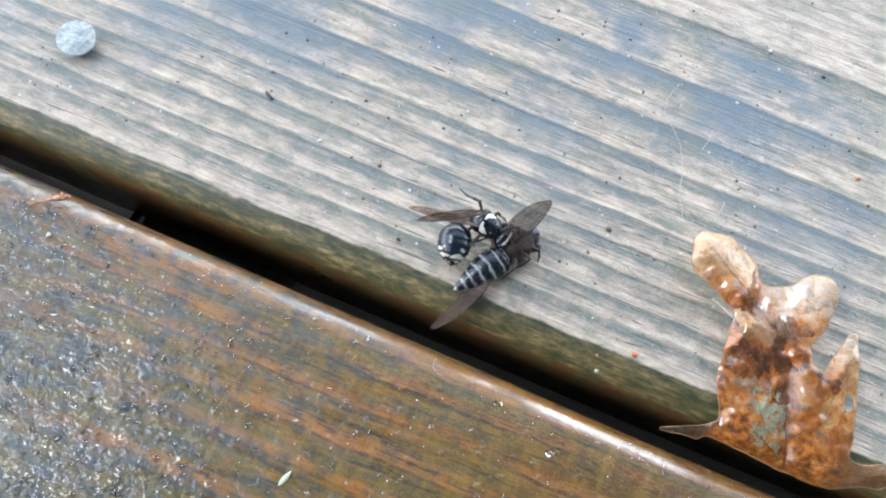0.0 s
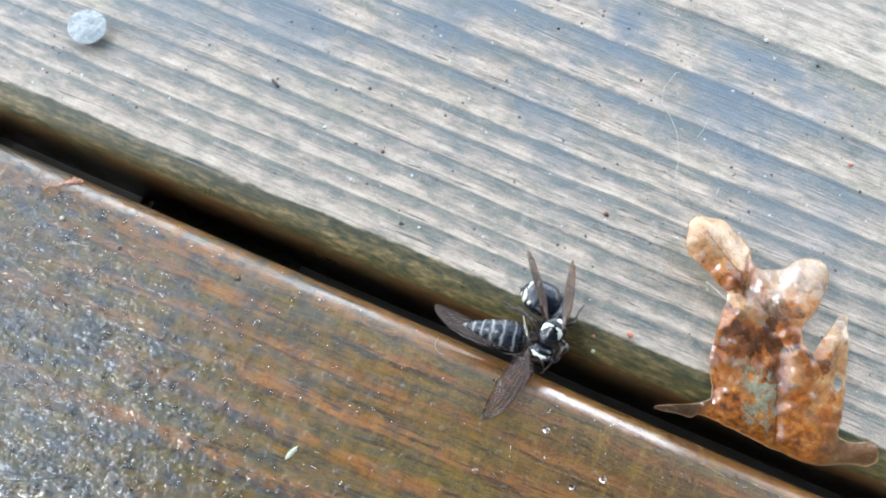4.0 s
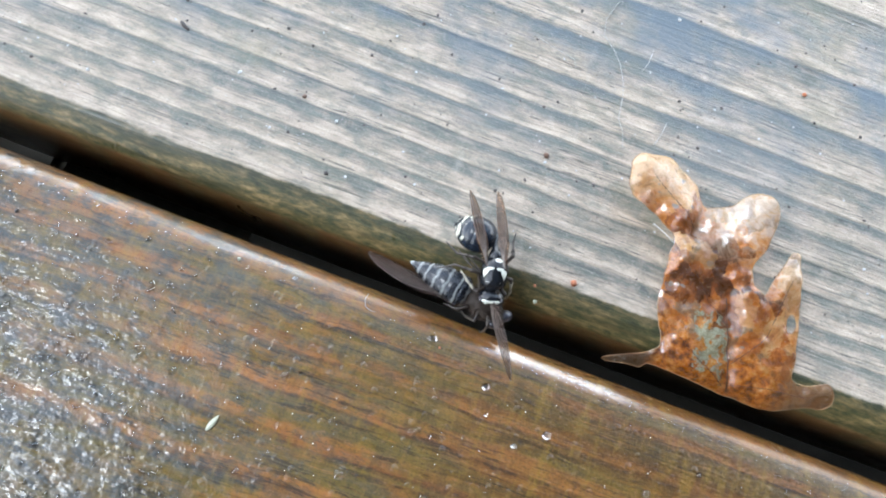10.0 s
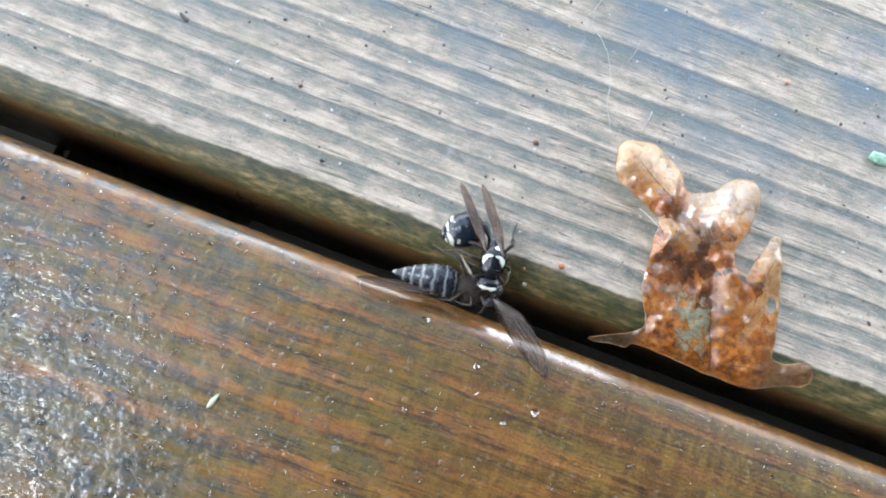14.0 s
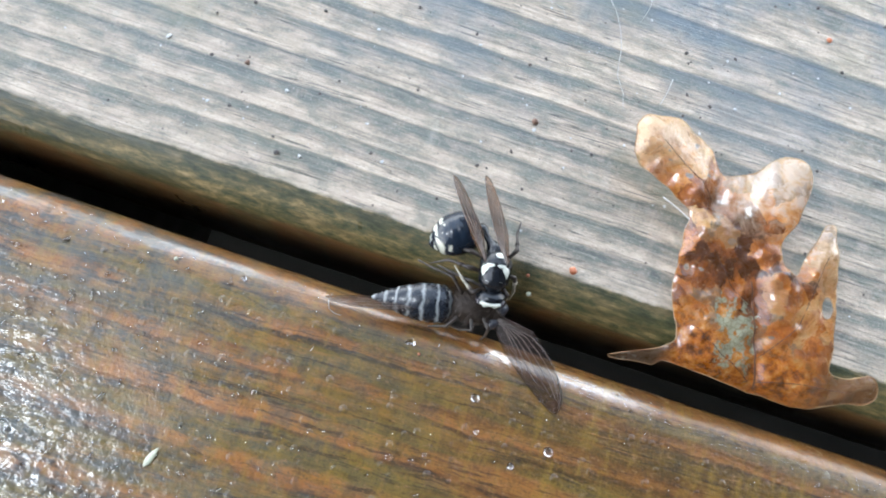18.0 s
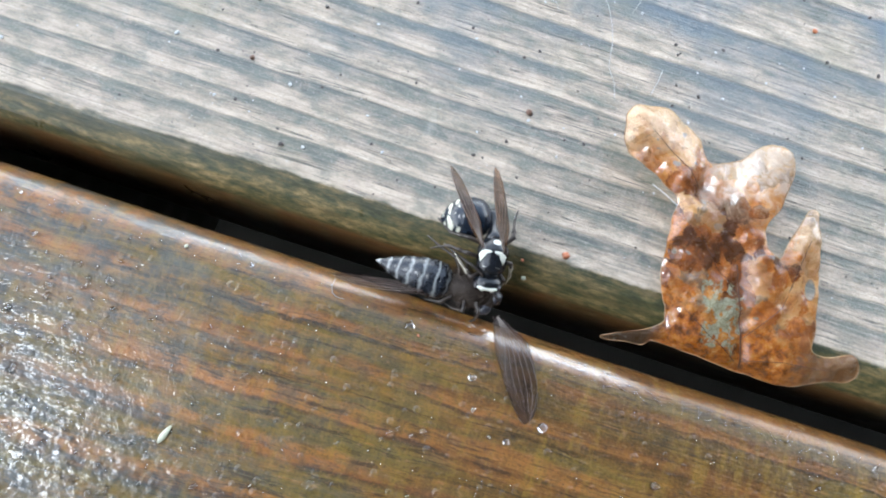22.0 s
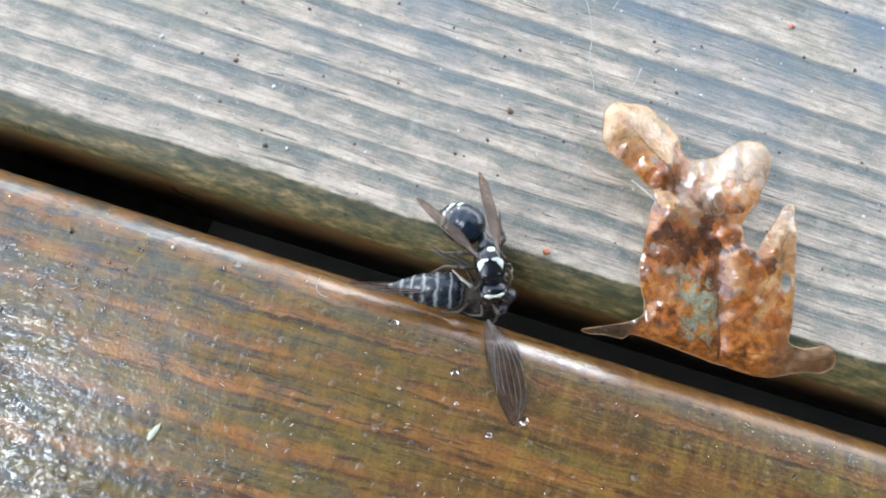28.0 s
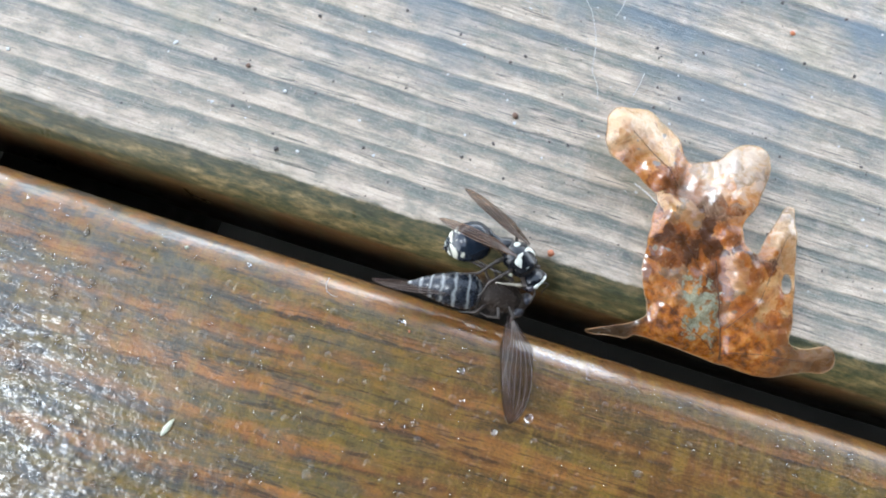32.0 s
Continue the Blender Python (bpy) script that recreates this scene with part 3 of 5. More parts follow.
HOLES = [(67.7, 15.6, 0.75, 1.7, 0.25), (61.1, 9.0, 0.75, 0.35, -0.6), (65.3, 4.9, 0.4, 0.4, 0), (46.0, 15.0, 0.5, 0.7, 0.3)]  # x, y, half sizes, lean


def lobe_field(x, y):
    best = -9.0
    for lobe in LOBES:
        for (ax, ay, ar), (bx, by, br) in zip(lobe, lobe[1:]):
            dx, dy = bx - ax, by - ay
            s = min(1.0, max(0.0, ((x - ax) * dx + (y - ay) * dy) / (dx * dx + dy * dy)))
            d = ar + (br - ar) * s - math.hypot(x - ax - dx * s, y - ay - dy * s)
            best = max(best, d)
    best = min(best, y - 1.7 + 0.03 * (x - 48) if x > 47 else best)
    for hx, hy, ha, hb, lean in HOLES:
        u, w = (x - hx) + lean * (y - hy), y - hy
        best = min(best, ha * (math.hypot(u / ha, w / hb) - 1.0))
    return best + 0.14 * noise.noise(Vector((x * 0.7, y * 0.7, 0)))


def leaf_height(x, y):
    z = -0.9 + 0.38 * (y - 3.0)
    if y < 4.0:
        z -= 0.25 * (4.0 - y) ** 2
    up = min(1.0, max(0.0, (y - 13) / 7))
    face = min(1.0, max(0.0, (y - 21.5) / 3)) * min(1.0, max(0.0, (60.5 - x) / 2)) * min(1.0, max(0.0, (x - 44) / 3))
    # puffed lobes with the edges rolled under
    d = min(1.0, max(0.0, lobe_field(x, y) + 0.1) / (2.6 + 1.4 * up))
    z += (0.5 + 1.0 * up) * (1 - 0.75 * face) * ((1 - (1 - d) ** 2.2) - 0.75)
    rib = abs(x - (61.9 - 0.40 * (y - 1.3))) if y < 22 else 9
    z -= 0.8 * (1 - up) * math.exp(-(rib / 1.2) ** 2)
    # a fold rises from beside the midrib into the upper lobe
    fold = abs(x - (63.4 - 0.37 * (y - 7))) / 2.0
    z += 0.9 * math.exp(-fold ** 2) * min(1.0, max(0.0, (y - 6) / 6)) * min(1.0, max(0.0, (24 - y) / 5))
    z -= 0.005 * max(0.0, x - 66) ** 2
    z += 0.35 * max(-6.5, min(3.6, x - 53.5)) * face
    wrinkle = 1 - 0.72 * face
    z += wrinkle * (0.9 * noise.noise(Vector((x * 0.16, y * 0.16, 2.0))) + 0.55 * noise.noise(Vector((x * 0.42, y * 0.42, 5.0))) + 0.22 * noise.noise(Vector((x * 1.0, y * 1.0, 9.0))))
    return z


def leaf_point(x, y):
    """A point of the blade; the upper lobes arch over to the north and reach out along the camera's line of sight,
    which holds their outline.
    """
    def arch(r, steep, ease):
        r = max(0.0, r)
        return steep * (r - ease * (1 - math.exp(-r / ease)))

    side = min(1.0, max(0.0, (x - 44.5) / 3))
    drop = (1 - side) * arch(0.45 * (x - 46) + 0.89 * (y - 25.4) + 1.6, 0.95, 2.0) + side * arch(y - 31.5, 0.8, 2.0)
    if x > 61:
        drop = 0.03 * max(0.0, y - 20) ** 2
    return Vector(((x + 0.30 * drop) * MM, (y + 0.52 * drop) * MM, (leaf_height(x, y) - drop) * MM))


def leaf_mesh():
    h = 0.4
    nx, ny = 128, 92
    x0, y0 = 30.5, -2.0
    f = [[lobe_field(x0 + i * h, y0 + j * h) for j in range(ny)] for i in range(nx)]
    bm = bmesh.new()
    vs = {}

    def vert(i, j):
        if (i, j) not in vs:
            x, y = x0 + i * h, y0 + j * h
            if f[i][j] < 0:  # slide an outer corner to the rim
                e = 0.05
                gx = (lobe_field(x + e, y) - lobe_field(x - e, y)) / (2 * e)
                gy = (lobe_field(x, y + e) - lobe_field(x, y - e)) / (2 * e)
                q = -f[i][j] / max(0.3, gx * gx + gy * gy)
                x, y = x + max(-h, min(h, gx * q)), y + max(-h, min(h, gy * q))
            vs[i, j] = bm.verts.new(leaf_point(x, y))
        return vs[i, j]

    for i in range(nx - 1):
        for j in range(ny - 1):
            if sum(f[a][b] > 0 for a, b in ((i, j), (i + 1, j), (i + 1, j + 1), (i, j + 1))) >= 2:
                bm.faces.new((vert(i, j), vert(i + 1, j), vert(i + 1, j + 1), vert(i, j + 1)))
    rim = [v for v in bm.verts if any(e.is_boundary for e in v.link_edges)]
    for _ in range(3):
        moved = {v: sum((e.other_vert(v).co for e in v.link_edges if e.is_boundary), Vector()) / max(1, sum(e.is_boundary for e in v.link_edges)) for v in rim}
        for v, co in moved.items():
            v.co = v.co.lerp(co, 0.5)
    left = {e for e in bm.edges if e.is_boundary}
    loops = []
    while left:
        e = left.pop()
        first, v = e.verts
        loop = [first.co.copy(), v.co.copy()]
        while v is not first:
            step = [f for f in v.link_edges if f in left]
            if not step:
                break
            left.discard(step[0])
            v = step[0].other_vert(v)
            loop.append(v.co.copy())
        loops.append(loop)
    bmesh.ops.solidify(bm, geom=bm.faces[:], thickness=0.00025)
    bmesh.ops.recalc_face_normals(bm, faces=bm.faces)
    return bm, loops


def margin_mesh(loop):
    """The slightly thickened edge of the blade, coloured pale for the light its curl catches."""
    bm = bmesh.new()
    rings = []
    for i, co in enumerate(loop):
        d = loop[min(i + 1, len(loop) - 1)] - loop[max(i - 1, 0)]
        side = Vector((-d.y, d.x, 0))
        side.normalize()
        r = 0.00007 + 0.00006 * noise.noise(co * 300)
        rings.append([bm.verts.new(co + side * r * math.cos(a) + Vector((0, 0, r * math.sin(a)))) for a in (0.3, 1.56, 2.81, 4.07, 5.33)])
    for a, b in zip(rings, rings[1:]):
        for k in range(5):
            bm.faces.new((a[k], a[(k + 1) % 5], b[(k + 1) % 5], b[k]))
    bmesh.ops.recalc_face_normals(bm, faces=bm.faces)
    return bm


LEAF = leaf_material()
MARGIN = plain("leaf_margin", (0.50, 0.34, 0.18), (0.22, 0.09, 0.03), 0.3, 160.0)
MIDRIB = plain("leaf_midrib", (0.055, 0.022, 0.010), (0.13, 0.05, 0.02), 0.4, 600.0)
leaf = empty("dead_leaf", "wet curled rust-brown dead oak leaf stuck in the deck gap", "leaf")
blade_mesh, edges = leaf_mesh()
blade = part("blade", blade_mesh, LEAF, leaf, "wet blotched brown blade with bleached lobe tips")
for loop in edges:
    if len(loop) > 8:
        part("margin", margin_mesh(loop), MARGIN, blade, "thin edge coloured pale for the light it catches")


def leaf_vein(points, r0, r1):
    """A raised thread that follows the blade."""
    bm = bmesh.new()
    rings = []
    pts = []
    for (ax, ay), (bx, by) in zip(points, points[1:]):
        pts += [(ax + (bx - ax) * k / 8, ay + (by - ay) * k / 8) for k in range(8)]
    pts.append(points[-1])
    for i, (x, y) in enumerate(pts):
        r = r0 + (r1 - r0) * i / (len(pts) - 1)
        nx, ny = pts[min(i + 1, len(pts) - 1)][0] - pts[max(i - 1, 0)][0], pts[min(i + 1, len(pts) - 1)][1] - pts[max(i - 1, 0)][1]
        q = math.hypot(nx, ny)
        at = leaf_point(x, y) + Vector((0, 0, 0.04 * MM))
        rings.append([bm.verts.new(at + Vector((-ny / q * r * math.cos(a), nx / q * r * math.cos(a), r * math.sin(a))) * MM) for a in (0, 1.05, 2.09, 3.14, 4.19, 5.24)])
    for a, b in zip(rings, rings[1:]):
        for k in range(6):
            bm.faces.new((a[k], a[(k + 1) % 6], b[(k + 1) % 6], b[k]))
    return bm


part("midrib", leaf_vein([(62.1, 1.9), (59.6, 7.2), (57.0, 12.8), (55.8, 15.8)], 0.17, 0.10), MIDRIB, leaf, "dark midrib")
for pts in ([(61.0, 2.4), (54.6, 4.8), (50.2, 7.2)], [(57.6, 11.4), (52.8, 14.5), (48.5, 18.0)], [(46.5, 25.0), (41.5, 27.6), (36.5, 30.2)], [(60.6, 6.0), (64.5, 12), (65.0, 22)], [(61.6, 2.6), (67.0, 4.0), (75.5, 5.2)]):
    part("side_vein", leaf_vein(pts, 0.07, 0.04), MIDRIB, leaf)


# ---- nail ----
def nail_head():
    """A hammered disc with an uneven rim."""
    bm = bmesh.new()
    bmesh.ops.create_cone(bm, segments=48, radius1=0.0036, radius2=0.0039, depth=0.0009, cap_ends=True)
    top = [f for f in bm.faces if len(f.verts) > 4 and f.normal.z > 0]
    for k in range(3):
        top = bmesh.ops.inset_region(bm, faces=top, thickness=0.0008, depth=0.0001)["faces"] and [f for f in bm.faces if len(f.verts) > 4 and f.normal.z > 0.5]
    for v in bm.verts:
        r = 1 + 0.035 * noise.noise(v.co * 900) + 0.02 * noise.noise(v.co * 2600)
        v.co.x, v.co.y = v.co.x * r, v.co.y * r
    return bm


nail = thing("nail_head", nail_head(), ZINC, "pale galvanised round nail head standing proud of the plank", "nail", pose(-0.0954, 0.0254, 0.0022, 6, 5, 0), smooth=False)
shank = bmesh.new()
bmesh.ops.create_cone(shank, segments=16, radius1=0.0015, radius2=0.0017, depth=0.006, cap_ends=True)
part("shank", shank, ZINC, nail, "", pose(0, 0, -0.0033))


# ---- shapes for small things ----
def lathe(profile, seg=24, sy=1.0, sz=1.0):
    """A closed body round the x axis from (x, radius) pairs in millimetres."""
    bm = bmesh.new()
    rings = []
    for x, r in profile:
        if r < 1e-4:
            rings.append([bm.verts.new((x * MM, 0, 0))])
        else:
            rings.append([bm.verts.new((x * MM, r * sy * MM * math.cos(2 * math.pi * k / seg), r * sz * MM * math.sin(2 * math.pi * k / seg))) for k in range(seg)])
    for a, b in zip(rings, rings[1:]):
        for k in range(seg):
            q = (k + 1) % seg
            if len(a) == 1 and len(b) > 1:
                bm.faces.new((a[0], b[k], b[q]))
            elif len(b) == 1 and len(a) > 1:
                bm.faces.new((a[k], b[0], a[q]))
            elif len(a) > 1:
                bm.faces.new((a[k], b[k], b[q], a[q]))
    bmesh.ops.recalc_face_normals(bm, faces=bm.faces)
    return bm


def ball(rx, ry, rz, seg=20, x=0.0, y=0.0, z=0.0):
    bm = bmesh.new()
    bmesh.ops.create_uvsphere(bm, u_segments=seg, v_segments=max(6, seg * 2 // 3), radius=1.0)
    bmesh.ops.scale(bm, vec=(rx * MM, ry * MM, rz * MM), verts=bm.verts)
    bmesh.ops.translate(bm, vec=(x * MM, y * MM, z * MM), verts=bm.verts)
    return bm


def tube(points, r0, r1, seg=6, bm=None, joints=True):
    """A tapered limb through points in millimetres, a little thicker at its joints."""
    bm = bm or bmesh.new()
    pts = [Vector(p) for p in points]
    fine = []
    for i in range(len(pts) - 1):
        for k in range(4):
            fine.append((pts[i].lerp(pts[i + 1], k / 4), 0.75 + 0.35 * abs(1 - k / 2) if joints else 1.0))
    fine.append((pts[-1], 0.8))
    rings = []
    for i, (p, fat) in enumerate(fine):
        d = (fine[min(i + 1, len(fine) - 1)][0] - fine[max(i - 1, 0)][0]).normalized()
        u = d.cross(Vector((0.3, 0.2, 1))).normalized()
        v = d.cross(u)
        r = (r0 + (r1 - r0) * i / (len(fine) - 1)) * fat
        rings.append([bm.verts.new((p + (u * math.cos(2 * math.pi * k / seg) + v * math.sin(2 * math.pi * k / seg)) * r) * MM) for k in range(seg)])
    for a, b in zip(rings, rings[1:]):
        for k in range(seg):
            bm.faces.new((a[k], a[(k + 1) % seg], b[(k + 1) % seg], b[k]))
    bm.faces.new(rings[0][::-1])
    bm.faces.new(rings[-1])
    return bm


def wing_shape(s, length, wide, lead):
    """Leading and trailing edge of a wing at s from base 0 to tip 1."""
    full = min(1.0, 0.20 + 2.6 * s) * (1 - max(0.0, (s - 0.30) / 0.70) ** 2.8) ** 0.55
    return lead * wide * full, -(1 - lead) * wide * full


def wing_mesh(length, wide, lead, camber):
    bm = bmesh.new()
    nu, nv = 26, 9
    grid = []
    for i in range(nu + 1):
        s = i / nu * 0.998
        top, low = wing_shape(s, length, wide, lead)
        row = []
        for j in range(nv + 1):
            q = j / nv
            y = low + (top - low) * q
            z = camber * math.sin(math.pi * q) * math.sin(math.pi * min(1, s * 1.3)) + 0.035 * math.sin(q * 19 + s * 3) * s * (1 - s) * 2
            row.append(bm.verts.new((s * length * MM, y * MM, z * MM)))
        grid.append(row)
    for i in range(nu):
        for j in range(nv):
            bm.faces.new((grid[i][j], grid[i + 1][j], grid[i + 1][j + 1], grid[i][j + 1]))
    bmesh.ops.solidify(bm, geom=bm.faces[:], thickness=0.00003)
    return bm


def add_veins(wing, length, wide, lead, camber, count, r, label=""):
    for c in range(count):
        bm = bmesh.new()
        q = 1.0 - c / (count - 1) * 0.9
        end = 0.985 - 0.5 * (c / count) ** 1.6
        pts = []
        for i in range(7):
            s = 0.01 + (end - 0.01) * i / 6
            top, low = wing_shape(s, length, wide, lead)
            a = 0.62 + (q - 0.62) * min(1, s * 1.5 + 0.15)
            z = camber * math.sin(math.pi * a) * math.sin(math.pi * min(1, s * 1.3)) + 0.06
            pts.append((s * length, low + (top - low) * a, z))
        tube(pts, r, r * 0.45, 5, bm, False)
        part("vein", bm, VEIN, wing, label)


def wing_material(name, thin, thick, clear):
    n = Nodes(name)
    v = n.coords()
    x, y, z = n.split(v)
    f = n.noise(n.join(n.math("MULTIPLY", x, 200.0), n.math("MULTIPLY", y, 900.0), 0.0), 1.0, 3.0)
    return n.shade(Base_Color=n.mix(n.span(f, 0.35, 0.65), thin, thick), Roughness=0.34, Alpha=n.span(f, 0.3, 0.7, clear - 0.08, clear + 0.08),
                   Specular_IOR_Level=0.3, Normal=n.bump(f, 0.00006, 0.6))


def banded(name, black, pale, bands, rough, soft=0.00012, broken=0.0):
    """A dark body with pale bands at given distances (from, to, millimetres) along x."""
    n = Nodes(name)
    v = n.coords()
    x, y, z = n.split(v)
    wob = n.math("ADD", x, n.math("MULTIPLY", n.math("SUBTRACT", n.noise(v, 420.0, 3.0), 0.5), 0.0016))
    mask = 0.0
    for a, b in bands:
        up = n.span(wob, a * MM - soft, a * MM + soft)
        down = n.span(wob, b * MM - soft, b * MM + soft, 1.0, 0.0)
        mask = n.math("MAXIMUM", mask, n.math("MULTIPLY", up, down))
    if broken:
        mask = n.math("MULTIPLY", mask, n.span(n.noise(v, 520.0, 2.0), broken - 0.05, broken))
    f = n.noise(v, 1600.0, 3.0)
    dark = n.mix(f, black, tuple(c * 1.9 for c in black))
    return n.shade(Base_Color=n.mix(mask, dark, pale), Roughness=n.span(f, 0.3, 0.7, rough * 0.8, rough * 1.3), Normal=n.bump(f, 0.00006, 0.5))


def black_shell(name, colour, rough, shine=0.5):
    n = Nodes(name)
    f = n.noise(n.coords(), 1500.0, 4.0)
    return n.shade(Base_Color=n.mix(f, colour, tuple(c * 2.2 for c in colour)), Roughness=n.span(f, 0.3, 0.7, rough * 0.75, min(1.0, rough * 1.3)), Specular_IOR_Level=shine, Normal=n.bump(f, 0.00008, 0.6))


HORNET_BLACK = black_shell("hornet_black_shell", (0.006, 0.007, 0.009), 0.20)
HORNET_BANDED = banded("hornet_abdomen_shell", (0.006, 0.010, 0.017), (0.52, 0.51, 0.42), [(4.9, 5.5), (6.1, 6.8), (7.2, 7.7)], 0.20, 0.00012, 0.50)
IVORY = plain("ivory_marking", (0.66, 0.67, 0.60), (0.50, 0.51, 0.44), 0.35, 900.0)
PALE_LEG = plain("pale_leg", (0.42, 0.39, 0.31), (0.16, 0.13, 0.10), 0.4, 500.0)
DARK_LEG = plain("dark_leg", (0.014, 0.010, 0.008), (0.045, 0.032, 0.024), 0.5, 500.0)
EYE_DARK = black_shell("dark_compound_eye", (0.02, 0.017, 0.02), 0.2)
EYE_GREY = black_shell("grey_compound_eye", (0.022, 0.023, 0.030), 0.3)
FLY_BANDED = banded("fly_abdomen_shell", (0.007, 0.009, 0.013), (0.29, 0.30, 0.295), [(0.75, 1.0), (-1.15, -0.85), (-3.35, -3.0), (-5.35, -5.0), (-7.1, -6.8), (-8.6, -8.35), (-10.6, -10.2)], 0.25, 0.00018)
FLY_BROWN = black_shell("fly_brown_thorax", (0.017, 0.012, 0.009), 0.55, 0.2)
FLY_HAIR = plain("fly_hair", (0.075, 0.052, 0.040), (0.035, 0.026, 0.020), 0.7, 900.0)
HORNET_WING = wing_material("amber_wing_film", (0.20, 0.092, 0.036), (0.08, 0.036, 0.018), 0.72)
FLY_WING = wing_material("smoky_wing_film", (0.070, 0.042, 0.034), (0.034, 0.021, 0.018), 0.66)
VEIN = plain("wing_vein", (0.09, 0.07, 0.06), (0.18, 0.145, 0.125), 0.35, 800.0)


# ---- hornet: x ahead, y to its left, z its back; origin at the thorax ----
def patch(x0, phi0, dx, dphi, rx, r, skew=0.0, point=0.0):
    """A thin pale marking laid on the thorax."""
    bm = bmesh.new()
    rings = []
    for i in range(5):
        row = []
        for k in range(16):
            a = 2 * math.pi * k / 16
            q = i / 4
            u, w = q * math.cos(a), q * math.sin(a)
            x = x0 + dx * u
            phi = radians(phi0) + radians(dphi) * w * (1 - point * u) + skew * u
            rr = r * math.sqrt(max(0.02, 1 - (x / rx) ** 2)) * (1.025 - 0.03 * (q == 1))
            row.append(bm.verts.new((x * MM, rr * math.sin(phi) * MM, rr * 1.02 * math.cos(phi) * MM)))
        rings.append(row)
    for a, b in zip(rings, rings[1:]):
        for k in range(16):
            q = (k + 1) % 16
            bm.faces.new((a[k], b[k], b[q], a[q]))
    bmesh.ops.remove_doubles(bm, verts=bm.verts, dist=0.000002)
    bmesh.ops.recalc_face_normals(bm, faces=bm.faces)
    return bm


def make_hornet():
    ob = empty("hornet", "black and ivory bald-faced hornet gripping a large fly", "hornet")
    prof = [(3.05 * math.cos(math.pi * (1 - k / 16)), 2.4 * math.sin(math.pi * k / 16) ** 0.85 * (1 + 0.06 * math.cos(k * 1.1))) for k in range(17)]
    part("thorax", lathe(prof, 28), HORNET_BLACK, ob, "glossy black thorax")
    marks = [(2.55, 34, 0.22, 30, 0.1, 0), (2.55, -34, 0.22, 30, -0.1, 0), (1.75, 40, 0.34, 30, 0.2, 0), (1.75, -40, 0.34, 30, -0.2, 0), (0.1, 42, 0.85, 13, 0.1, 0.8), (0.1, -42, 0.85, 13, -0.1, 0.8),
             (-0.75, 22, 0.30, 17, 0, 0.4), (-0.75, -22, 0.30, 17, 0, 0.4), (-2.25, 16, 0.42, 24, 0, 0), (-1.6, -60, 0.5, 13, 0, 0), (-1.6, 60, 0.5, 13, 0, 0)]
    for x0, phi, dx, dphi, skew, point in marks:
        part("marking", patch(x0, phi, dx, dphi, 3.05, 2.42, skew, point), IVORY, ob, "ivory marking")
    head = part("head", ball(1.25, 2.15, 1.75, 24), HORNET_BLACK, ob, "black head with a pale face", pose(3.75 * MM, 0, -0.5 * MM, 0, 28, 0))
    part("face_plate", ball(0.6, 1.15, 1.15, 16, 0.85, 0, -0.25), IVORY, head, "ivory face plate")
    part("cheek_band", ball(0.42, 1.6, 0.34, 14, 0.35, 0, 1.45), IVORY, head, "ivory band over the eyes")
    for s in (1, -1):
        part("cheek_mark", ball(0.42, 0.5, 0.42, 12, 0.78, 0.72 * s, 0.98), IVORY, head, "ivory mark by the eye")
        part("eye", ball(0.75, 0.55, 1.25, 16, 0.45, 1.65 * s, 0.25), EYE_DARK, head, "dark glossy eye")
        part("mandible", tube([(0.7, 0.9 * s, -1.1), (1.3, 0.7 * s, -1.8), (1.5, 0.15 * s, -2.2)], 0.4, 0.15, 7), HORNET_BLACK, head)
        part("antenna", tube([(1.0, 0.55 * s, 0.5), (1.9, 1.5 * s, 0.9), (3.1, 2.3 * s, 0.2), (4.3, 2.4 * s, -1.0), (5.2, 2.1 * s, -1.9)], 0.17, 0.15, 7), DARK_LEG, head, "dark curved antenna")
    limbs = [[(1.8, 1.1, -1), (3.2, 2.3, -0.7), (4.9, 1.6, -2.6), (5.7, 1.0, -3.3)], [(2.4, -1.2, -0.6), (3.5, -2.7, 0.7), (1.7, -4.5, 0.7), (0.1, -5.8, -0.2)],
             [(0.3, 1.3, -0.8), (0.6, 3.0, -0.2), (2.6, 3.2, -2.4), (4.0, 2.7, -3.4)], [(0.5, -1.2, -0.7), (0.0, -3.9, 0.9), (-0.6, -6.8, 0.1), (0.3, -9.4, -1.4)],
             [(-1.5, 1.2, -0.8), (-3.4, 2.7, 0.1), (-5.8, 2.5, -2.0), (-7.6, 2.8, -2.6)], [(-1.5, -1.2, -0.8), (-2.3, -3.9, 0.7), (-2.6, -6.8, -0.8), (-4.4, -9.0, -1.7)]]
    for i, pts in enumerate(limbs):
        leg = part("leg", tube(pts[:2] + [Vector(pts[1]).lerp(Vector(pts[2]), 0.3)], 0.40, 0.28, 7), DARK_LEG, ob)
        part("shin", tube([Vector(pts[1]).lerp(Vector(pts[2]), 0.28), pts[2], pts[3]], 0.33, 0.13, 7), PALE_LEG if i < 3 else DARK_LEG, leg, "pale lower leg" if i < 3 else "")
    waist = part("waist", lathe([(-0.6, 0.0), (-0.4, 1.2), (0.4, 1.5), (1.3, 1.1), (2.2, 0.55), (3.2, 0.5), (4.2, 0.9), (5.0, 0.6), (5.1, 0.0)], 16), HORNET_BLACK, ob, "narrow black waist")
    prof = []
    for k in range(33):
        s = k / 32
        r = 3.15 * math.sqrt(max(0.0, 1 - (1 - min(1.0, s / 0.38)) ** 2.2)) * (1 - max(0.0, (s - 0.48) / 0.52) ** 1.9) ** 0.75
        prof.append((8.0 * s, max(0.0, r * (1 - 0.025 * (0.5 - 0.5 * math.cos(s * 6 * 2 * math.pi)) ** 6))))
